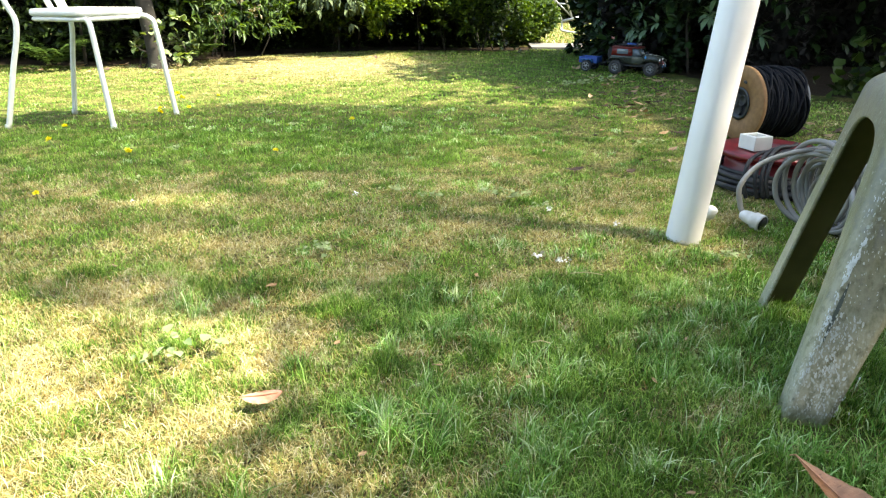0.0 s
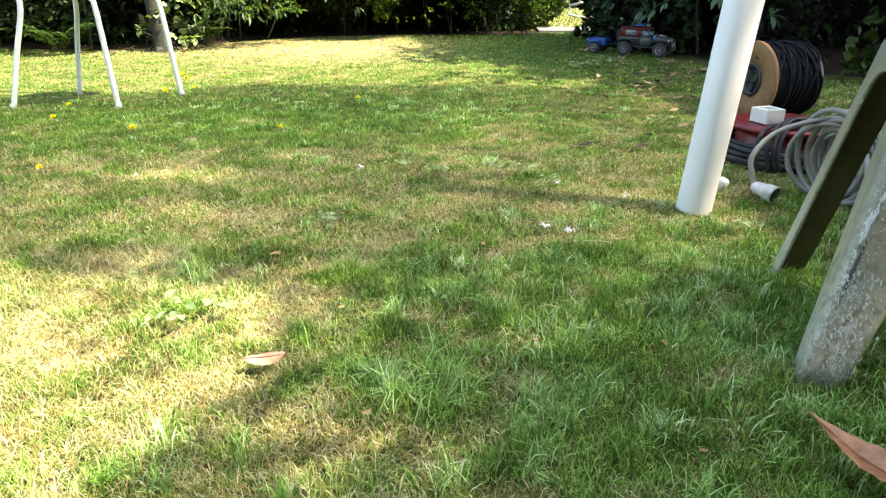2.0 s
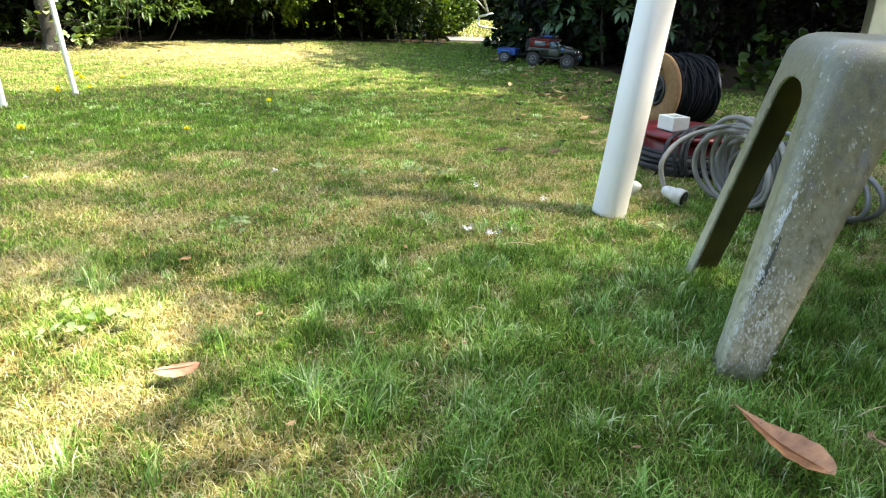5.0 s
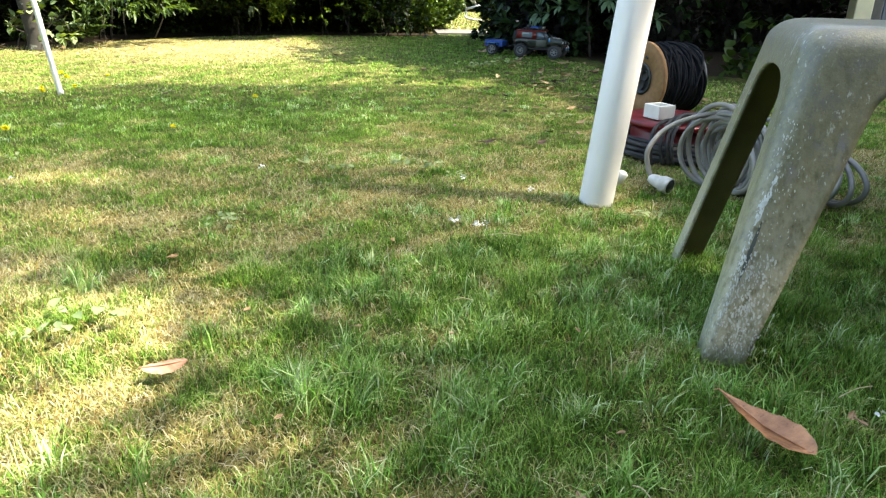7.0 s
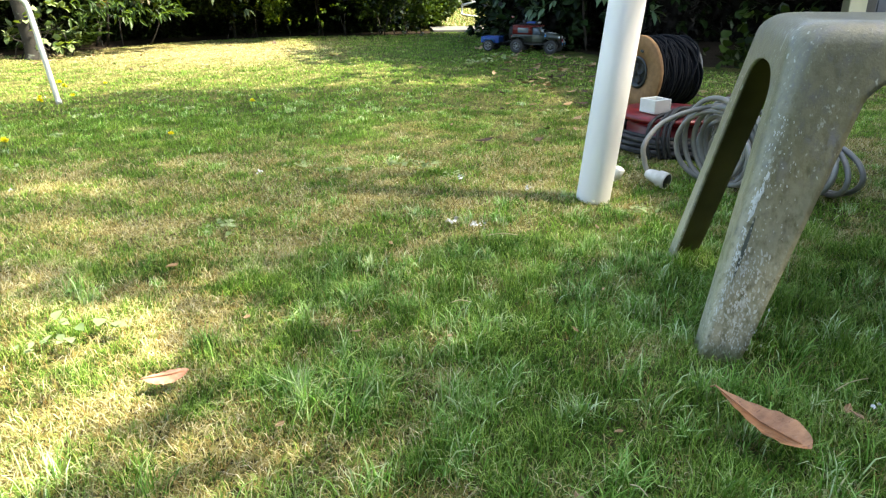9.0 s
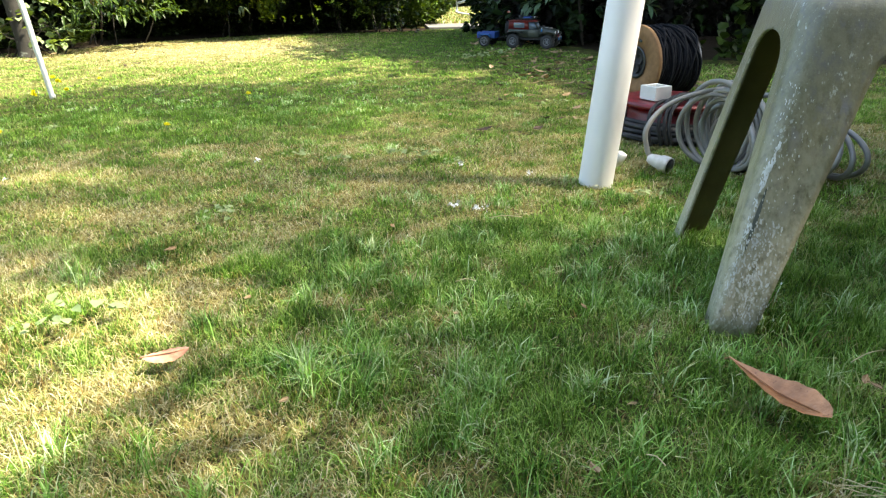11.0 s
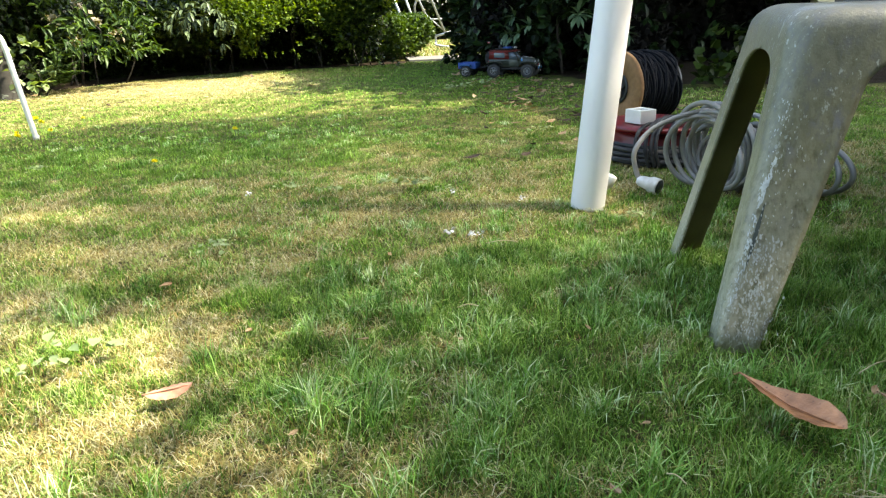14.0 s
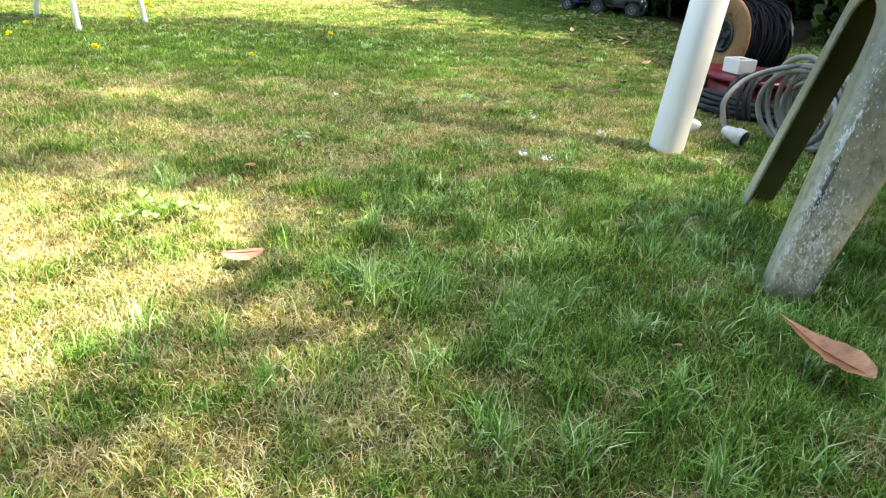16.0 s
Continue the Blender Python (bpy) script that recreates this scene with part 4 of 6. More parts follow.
    scrape(-0.219, 0.196, -0.203, 0.258, 40, 0.0018, 0.0024)
    scrape(-0.220, 0.204, -0.216, 0.226, 16, 0.0032, 0.0023)
    scrape(-0.240, 0.075, -0.224, 0.185, 40, 0.0024, 0.0015)
    scrape(-0.214, 0.02, -0.214, 0.15, 230, 0.015, 0.0013)
    scrape(-0.222, 0.05, -0.214, 0.16, 70, 0.013, 0.0021)
    scrape(-0.240, 0.09, -0.218, 0.27, 60, 0.004, 0.0011)
    scrape(-0.205, 0.14, -0.190, 0.33, 130, 0.018, 0.0010)
    return ob


# ---- white pole ----
def make_pole():
    ob = thing("pole", pose(0.571, 1.592, -0.012, 0, 5.2, 0), "round white plastic pole leaning slightly on the lawn", "pole")
    part("shaft", lathe([(0, 0.0), (0.036, 0.0), (0.0385, 0.002), (0.0392, 0.006), (0.0392, 1.15), (0.036, 1.153), (0, 1.153)], 48), WHITE_PLASTIC, ob)
    return ob


# ---- metal chair ----
def make_chair():
    """White tube chair; its seat faces the middle of the lawn."""
    f1, f2, f3, f4 = Vector((-1.318, 2.745, 0)), Vector((-1.195, 3.065, 0)), Vector((-1.722, 2.715, 0)), Vector((-1.640, 3.055, 0))
    ob = thing("garden_chair", pose(0, 0, -0.012), "white painted metal tube garden chair standing on the lawn", "chair")
    r = 0.0104
    for foot, knee, rail in ((f1, (-1.352, 2.76, 0.365), (-1.40, 2.775, 0.413)), (f2, (-1.232, 3.05, 0.365), (-1.285, 3.03, 0.413))):
        k, q = Vector(knee), Vector(rail)
        line = smooth_line([foot, foot.lerp(k, 0.5), k, k.lerp(q, 0.55) + Vector((0.012, 0, 0.012)), q, q + (q - k) * Vector((1.2, 1.2, 0)) + Vector((0, 0, 0.002))], 6)
        leg = part("leg", tube(line, r, 12), WHITE_METAL, ob)
        part("foot_cap", lathe([(0, 0), (0.0116, 0), (0.0118, 0.016), (0.0105, 0.018)], 14, foot), WHITE_METAL, leg)
    for foot, bend, top in ((f3, (-1.628, 2.745, 0.385), (-1.765, 2.755, 0.86)), (f4, (-1.556, 3.0, 0.385), (-1.685, 3.01, 0.86))):
        b, q = Vector(bend), Vector(top)
        line = smooth_line([foot, foot.lerp(b, 0.55), b, b.lerp(q, 0.2) + Vector((-0.004, 0, 0)), b.lerp(q, 0.6), q], 6)
        leg = part("back_leg", tube(line, r, 12), WHITE_METAL, ob)
        part("foot_cap", lathe([(0, 0), (0.0116, 0), (0.0118, 0.016), (0.0105, 0.018)], 14, foot), WHITE_METAL, leg)
    # seat slab and the frame under it
    corner = [Vector((-1.605, 2.775, 0)), Vector((-1.375, 2.745, 0)), Vector((-1.262, 3.06, 0)), Vector((-1.53, 3.03, 0))]
    loop = smooth_line([c.lerp(d, t) for c, d in zip(corner, corner[1:] + corner[:1]) for t in (0.12, 0.5, 0.88)], 5, loop=True)
    mid = sum(corner, Vector()) / 4
    bm = bmesh.new()
    rings = []
    for s, z in ((0.955, 0.418), (0.99, 0.421), (1.0, 0.430), (0.99, 0.440), (0.955, 0.444), (0.6, 0.440), (0.2, 0.438)):
        rings.append([bm.verts.new((mid + (p - mid) * s) + Vector((0, 0, z))) for p in loop])
    for a, b in zip(rings, rings[1:]):
        for k in range(len(a)):
            bm.faces.new((a[k], a[(k + 1) % len(a)], b[(k + 1) % len(a)], b[k]))
    bm.faces.new(rings[-1])
    bm.faces.new(rings[0][::-1])
    part("seat", bm, WHITE_METAL, ob)
    part("seat_frame", tube([(mid + (p - mid) * 0.93) + Vector((0, 0, 0.408)) for p in loop], 0.0085, 10, loop=True), WHITE_METAL, ob)
    # backrest
    tl, tr = Vector((-1.765, 2.755, 0.86)), Vector((-1.685, 3.01, 0.86))
    part("backrest_rail", tube(smooth_line([tl, tl + Vector((-0.02, 0.03, 0.035)), tl.lerp(tr, 0.5) + Vector((-0.03, 0, 0.045)), tr + Vector((-0.02, -0.03, 0.035)), tr], 6), r, 12), WHITE_METAL, ob)
    for t in (0.36, 0.55):
        a, b = corner[0].lerp(corner[3], t) + Vector((0.03, 0, 0.435)), tl.lerp(tr, t) + Vector((-0.026, 0, 0.04))
        part("backrest_slat", tube([a, a.lerp(b, 0.3), b], 0.011, 10), WHITE_METAL, ob)
    return ob


# ---- cables and reels ----
def make_big_reel():
    rng = np.random.default_rng(31)
    ax = Vector((0.966, 0.26, 0))
    ob = thing("cable_reel", pose(1.085, 2.70, 0.128), "chipboard-sided cable reel full of black cable, standing on edge", "cable reel")
    hole, rim, th = 0.056, 0.136, 0.008
    ring = [(hole, -th), (hole, th), (rim - 0.002, th), (rim, th - 0.002), (rim, -th + 0.002), (rim - 0.002, -th)]
    flange = part("flange", lathe(ring, 64, (0, 0, 0), ax, closed=True), CHIPBOARD, ob, "round tan chipboard side disc")
    part("flange", lathe([(r * 0.80 if r > 0.1 else r, z) for r, z in ring], 64, ax * 0.2, ax, closed=True), BLACK_PLASTIC, ob)
    for px, pz in ((0.02, 0.078), (0.012, 0.080)):
        s = axis_turn(ax) @ Vector((0, 0, -th))
        side = ax.cross(Vector((0, 0, 1)))
        part("bolt", lathe([(0, -0.003), (0.005, -0.002), (0.006, 0.002), (0, 0.002)], 10, s + side * px + Vector((0, 0, pz)), ax), BLACK_PLASTIC, flange)
    hub = part("hub", lathe([(0, 0.012), (0.03, 0.012), (0.05, 0.004), (0.0565, -0.006), (0.06, -0.011), (0.05, -0.013), (0.046, -0.004), (0.0, -0.002)], 40, (0, 0, 0), ax), BLACK_PLASTIC, ob, "black plastic socket hub")
    side = ax.cross(Vector((0, 0, 1)))
    for px, pz in ((0.02, 0.014), (-0.02, 0.014), (0.0, -0.022)):
        part("socket", lathe([(0.017, -0.012), (0.019, -0.014), (0.019, 0.0), (0.0, 0.0), (0.0, -0.004), (0.015, -0.004), (0.017, -0.012)], 20, side * px + Vector((0, 0, pz)), ax), DARK_RUBBER, hub)
    # the wound cable, in turns laid side by side over a solid core
    part("core", lathe([(0.05, 0.01), (0.112, 0.01), (0.112, 0.19), (0.05, 0.19)], 40, (0, 0, 0), ax), BLACK_RUBBER, ob)
    t = axis_turn(ax)
    for layer in range(3):
        for k in range(14):
            z = 0.015 + 0.168 * (k + rng.uniform(-0.6, 0.6)) / 13
            r = 0.113 + 0.006 * layer + rng.uniform(-0.005, 0.006)
            skew = rng.normal(0, 0.012 + 0.014 * layer)
            pts = [t @ Vector(((r + 0.002 * math.sin(3 * a + k)) * math.cos(a), (r + 0.002 * math.sin(3 * a + k)) * math.sin(a), min(0.186, max(0.014, z + skew * math.sin(a + layer))))) for a in (2 * math.pi * q / 36 for q in range(36))]
            part("cable_turn", tube(pts, 0.0047, 7, loop=True), BLACK_RUBBER, ob)
    return ob


def make_red_reel():
    rng = np.random.default_rng(32)
    c = Vector((0.955, 2.09, 0))
    ob = thing("red_cable_drum", pose(c.x, c.y, -0.012), "red plastic cable drum lying flat, dark cable wound under it", "cable reel")
    part("top_flange", lathe([(0.03, 0.092), (0.03, 0.104), (0.10, 0.106), (0.148, 0.108), (0.152, 0.104), (0.152, 0.098), (0.146, 0.092), (0.09, 0.092)], 56, closed=True), RED_PLASTIC, ob)
    part("drum", lathe([(0.10, 0.012), (0.10, 0.092), (0.116, 0.086), (0.122, 0.07), (0.122, 0.045), (0.13, 0.04), (0.13, 0.03), (0.12, 0.012)], 48), RED_PLASTIC, ob)
    part("bottom_flange", lathe([(0, 0.003), (0.145, 0.003), (0.15, 0.008), (0.145, 0.014), (0, 0.014)], 48), RED_PLASTIC, ob)
    for k in range(14):
        r = 0.135 + 0.055 * rng.uniform()
        z = 0.012 + 0.072 * rng.uniform() * (1 - (r - 0.135) / 0.08)
        tilt, ph, ox, oy = rng.normal(0, 0.05), rng.uniform(0, 6.3), rng.normal(0, 0.01), rng.normal(0, 0.01)
        pts = [Vector((r * math.cos(a) + ox, r * math.sin(a) + oy, max(0.008, z + tilt * r * math.sin(a + ph)))) for a in (2 * math.pi * q / 40 for q in range(40))]
        part("cable_turn", tube(pts, 0.0055, 7, loop=True), DARK_RUBBER, ob)
    # loose loops hanging over its edge
    for dx, h in ((-0.105, 0.118), (-0.075, 0.128), (-0.058, 0.134), (-0.045, 0.122), (-0.01, 0.126), (0.03, 0.118), (0.085, 0.120)):
        pts = smooth_line([(dx - 0.02, -0.185, 0.012), (dx - 0.035, -0.188, 0.06), (dx - 0.02, -0.165, 0.105), (dx + 0.03, -0.11, h), (dx + 0.09, -0.06, h - 0.005), (dx + 0.12, -0.02, h - 0.008)], 7)
        part("cable_loop", tube(pts, 0.0055, 8), DARK_RUBBER, ob)
    return ob


def make_grey_coil():
    rng = np.random.default_rng(33)
    ob = thing("cable_coil", pose(0, 0, -0.012), "coil of thick grey cable standing on the grass", "cable")
    r = 0.0064
    for k in range(32):
        q = 0.60 * (k / 15) ** 1.2 if k < 16 else 0.52 + 0.48 * (k - 16) / 15
        c = Vector((0.895 + 0.238 * q + rng.normal(0, 0.006), 1.69 - 0.10 * q + rng.normal(0, 0.01), 0))
        ang = radians(24 - 50 * q + rng.normal(0, 15))
        nor = Vector((math.cos(ang), math.sin(ang), rng.normal(0, 0.16) + 0.25 * (0.3 - q)))
        nor.normalize()
        e1 = nor.cross(Vector((0, 0, 1))).normalized()
        e2 = e1.cross(nor).normalized()
        if e2.z < 0:
            e2 = -e2
        R, S = 0.103 + rng.normal(0, 0.013) + 0.012 * q, 0.096 + rng.normal(0, 0.009) - 0.040 * q
        pts = [c + e1 * (R * math.cos(a)) + e2 * (S * math.sin(a)) for a in (2 * math.pi * i / 44 for i in range(44))]
        low = min(p.z for p in pts)
        pts = [p + Vector((0, 0, 0.008 - low)) for p in pts]
        part("loop", tube(pts, r, 9, loop=True), GREY_CABLE, ob)
    tail = smooth_line([(0.746, 1.702, 0.03), (0.737, 1.710, 0.055), (0.735, 1.72, 0.10), (0.78, 1.73, 0.15), (0.85, 1.71, 0.185), (0.93, 1.70, 0.195), (1.0, 1.71, 0.175), (1.05, 1.72, 0.12)], 8)
    part("cable_end", tube(tail, r, 9), GREY_CABLE, ob)
    plug = part("plug", lathe([(0, 0), (0.010, 0), (0.013, 0.006), (0.0155, 0.02), (0.0165, 0.031), (0.0200, 0.036), (0.0208, 0.055), (0.0200, 0.060), (0.018, 0.060), (0.017, 0.045), (0, 0.045)], 28, (0.743, 1.705, 0.030), (0.55, -0.80, -0.15)), PLUG_WHITE, ob, "white plastic connector, dirty, open end down")
    d = Vector((0.55, -0.80, -0.15)).normalized()
    part("socket_insert", lathe([(0, 0), (0.0178, 0), (0.0178, 0.003), (0, 0.003)], 20, Vector((0.743, 1.705, 0.030)) + d * 0.0565, d), BLACK_PLASTIC, plug)
    return ob


def make_white_box():
    ob = thing("socket_box", pose(0.905, 2.085, 0.096, 0, 0, 22), "small white plastic box lying on the red drum", "box")
    w, h, t = 0.064, 0.040, 0.013
    bm = box((w, 0.064, h), (0, 0, h / 2), 0.002)
    lid = max(bm.faces, key=lambda f: f.calc_center_median().z)
    bmesh.ops.inset_region(bm, faces=[lid], thickness=t)
    lid = min((f for f in bm.faces if f.normal.z > 0.9), key=lambda f: f.calc_center_median().xy.length)
    for v in bmesh.ops.extrude_face_region(bm, geom=[lid])["geom"]:
        if isinstance(v, bmesh.types.BMVert):
            v.co.z -= 0.03
    bmesh.ops.delete(bm, geom=[lid], context="FACES_ONLY")
    part("shell", bm, WHITE_BLOCK, ob, smooth=False)
    part("recess", box((w - 2 * t - 0.002, 0.064 - 2 * t - 0.002, 0.008), (0, 0, 0.0155)), BLACK_PLASTIC, ob, smooth=False)
    return ob


def make_spare_plug():
    return tagged(part("cable_connector", lathe([(0, 0), (0.007, 0), (0.010, 0.008), (0.013, 0.011), (0.0135, 0.034), (0.010, 0.037), (0, 0.037)], 24, (0.652, 1.69, 0.006), (0.35, -0.2, 0.9)), PLUG_WHITE),
                  "small white plastic connector lying behind the pole", "plug")


make_stool()
make_pole()
make_chair()
make_big_reel()
make_red_reel()
make_grey_coil()
make_white_box()
make_spare_plug()

# ---- path, far lawn, swing frame, shed ----
tagged(part("path", box((2.55, 0.42, 0.03), (1.90, 6.55, -0.006), 0.004), CONCRETE, smooth=False), "pale grey concrete garden path", "path", kind="structure")


def make_far_lawn():
    rng = np.random.default_rng(17)
    n = 26000
    x, y = rng.uniform(0.3, 3.0, n), rng.uniform(6.8, 9.8, n)
    v, f, t, dr = blades(x, y, rng.uniform(0.02, 0.05, n), rng.uniform(0.006, 0.011, n), rng.uniform(0.3, 0.9, n), rng, np.full(n, 0.55))
    return tagged(mesh_from("far_grass", v, f, GRASS, (("tone", t), ("dry", dr))), "sunny dry lawn beyond the path", "grass", kind="stuff")


def make_frame():
    """The foot of a tubular steel climbing frame."""
    ob = thing("climbing_frame", pose(0.0, 8.2, 0), "galvanised tubular steel climbing frame with rungs on the far lawn", "climbing frame")
    r = 0.0115
    a0, a1, b0, b1 = Vector((0.86, 0, 1.05)), Vector((1.22, 0, 0.166)), Vector((0.78, 0, 0.86)), Vector((1.116, 0, 0.124))
    part("rail", tube([a0, a1], r, 10), STEEL, ob)
    part("rail", tube([b0, b1], r, 10), STEEL, ob)
    for t in (0.12, 0.42, 0.70):
        z = b0.lerp(b1, t + 0.05)
        q = a0.lerp(a1, min(1, t + 0.22))
        part("rung", tube([z, Vector((q.x, 0, z.z))], 0.0085, 8), STEEL, ob)
    part("brace", tube([Vector((1.01, 0, 0.36)), Vector((1.2, 0, 0.19))], 0.008, 8), STEEL, ob)
    part("foot_rail", tube(smooth_line([b1, (1.116, 0, 0.06), (1.12, -0.02, 0.03), (1.28, -0.04, 0.005), (1.42, -0.06, 0.0)], 4), r, 10), STEEL, ob)
    part("cross_bar", tube([Vector((1.116, 0, 0.124)), Vector((1.34, 0, 0.18))], 0.014, 8), STEEL, ob)
    part("leg", tube([Vector((0.99, 0.02, 0.70)), Vector((0.90, 0.1, 0.45)), Vector((0.93, 0.2, 0.0))], r, 10), STEEL, ob)
    part("beam", tube([Vector((0.50, 0, 0.80)), Vector((0.93, 0, 0.50))], r, 10), STEEL, ob)
    part("leg", tube([Vector((0.60, 0.1, 0.72)), Vector((0.80, 0.1, 0.20)), Vector((0.84, 0.1, 0.0))], 0.013, 10), STEEL, ob)
    part("leg", tube([Vector((0.70, 0.2, 0.85)), Vector((0.92, 0.2, 0.22)), Vector((0.98, 0.2, 0.0))], 0.013, 10), STEEL, ob)
    return ob


def make_board_screen():
    ob = thing("board_screen", pose(-1.45, 6.85, 0, 0, 0, -12), "weathered grey-mauve board screen behind the hedge", "fence")
    for k in range(7):
        w = 0.155
        part("board", box((w - 0.006, 0.02, 1.5), (-0.48 + w * k, 0.004 * (k % 2), 0.75), 0.004), GREY_WOOD, ob)
    part("rail", box((1.1, 0.03, 0.07), (0, 0.03, 1.1), 0.004), GREY_WOOD, ob)
    return ob


def make_shed():
    ob = thing("shed", pose(0, 0, -0.012), "blue-grey boarded shed with a cream-painted corner post", "shed")
    part("post", box((0.125, 0.08, 2.3), (3.25, 4.62, 1.15), 0.006), CREAM_PAINT, ob, "cream-painted wooden post", smooth=False)
    for k in range(10):
        part("board", box((0.20 - 0.006, 0.03, 2.2), (3.45 + 0.2 * k, 4.82 + 0.004 * (k % 2), 1.1), 0.004), GREY_BOARD, ob, smooth=False)
    part("roof", box((2.5, 1.6, 0.05), (4.3, 5.2, 2.33), 0.01), GREY_WOOD, ob, smooth=False)
    part("door_frame", box((0.15, 0.06, 2.1), (3.41, 4.76, 1.05), 0.004), BLACK_PLASTIC, ob, smooth=False)
    part("wall", box((1.7, 0.05, 2.2), (4.85, 6.0, 1.1), 0.004), GREY_WOOD, ob, smooth=False)
    tagged(part("terrace", box((3.2, 0.9, 0.06), (4.6, 4.95, 0.0), 0.006), CONCRETE, smooth=False), "grey stone step before the shed", "terrace", kind="structure")
    return ob


# walls added out of view to keep sky light off the near lawn
tagged(part("wall_east", box((0.25, 2.85, 2.2), (1.66, -0.825, 1.08), 0.01), UNSEEN_WALL, smooth=False), "unseen wall added beside the lawn to block sky light", "wall", kind="structure")
tagged(part("wall_east_low", box((0.25, 1.15, 1.25), (1.66, 1.175, 0.605), 0.01), UNSEEN_WALL, smooth=False), "unseen low wall added beside the lawn to block sky light", "wall", kind="structure")
tagged(part("wall_south", box((6.235, 0.3, 3.0), (-1.3325, -2.4, 1.48), 0.01), UNSEEN_WALL, smooth=False), "unseen wall added behind the viewpoint to block sky light", "wall", kind="structure")
make_far_lawn()
make_frame()
make_board_screen()
make_shed()


def shade_wanted(x, y):
    """How densely the added, unseen tree keeps the sun off the lawn: 2 full shade, 1 thin shade, 0 open."""
    w = 0.10 * (grain2(x * 4, y * 4, 51) - 0.5) + 0.06 * (grain2(x * 14, y * 14, 52) - 0.5)
    foot = np.interp(x, (-5.2, -4.2, -3.2, -2.4, -1.95, -1.65, -1.2, -0.6, 0.1, 0.6), (4.1, 4.35, 4.6, 4.62, 5.0, 5.4, 5.75, 6.0, 6.02, 6.1))
    near = (y + w < 1.16) & (x + 0.6 * w < -0.235 - 0.36 * np.clip(0.86 - y, 0, 0.28) - 1.5 * np.clip(0.58 - y, 0, 0.3))
    strip = (y + 1.6 * w > np.interp(x, (-2.2, -1.35, -1.1, -0.7, -0.3, 0.05), (2.75, 3.0, 3.35, 3.55, 3.6, 3.45))) & (x + 2.5 * w < np.interp(y, (3.3, 4.0, 4.5, 5.0, 6.0), (0.30, 0.20, 0.0, -0.25, -0.3)))
    gaps = grain2(x * 9, y * 9, 54) > 0.62
    behind = (y > foot + 0.02) & ~((x > -2.15) & (x < -1.3) & (y < 5.75) & (grain2(x * 13, y * 13, 58) > 0.46)) & ~((x > -0.35) & (y > 6.02)) & ~gaps
    streak = (y + w > 3.42) & (y + w < 3.62) & (x + 3 * w < 0.75)
    spots = (((x + 0.52 + w) / 0.08) ** 2 + ((y - 1.51) / 0.045) ** 2 < 1) | (((x + 0.68 + w) / 0.16) ** 2 + ((y - 1.82) / 0.045) ** 2 < 1)
    thin = ((y + 3 * w > np.where(x < 0.45, 0.66, 1.02)) | (x + w < -0.02)) & (y < 5.3) & (x < np.interp(y, (0.8, 1.6, 2.6), (0.62, 0.75, 0.95)) + 0.1 * w)
    sunny = ((y > foot + np.where(x > -0.6, -0.04, 0.07)) & (x > -1.25) & (x < 0.95) & (grain2(x * 7, y * 7, 57) > 0.24)) | ((y > 6.35) & (x > -0.2) & (x < 2.2))
    return np.where(behind & ~sunny, 2, np.where(near | strip | streak | sunny | spots, 0, np.where(thin, 1, 2)))


LOW_X, LOW_Y = (-0.80, 0.10), (0.15, 1.30)


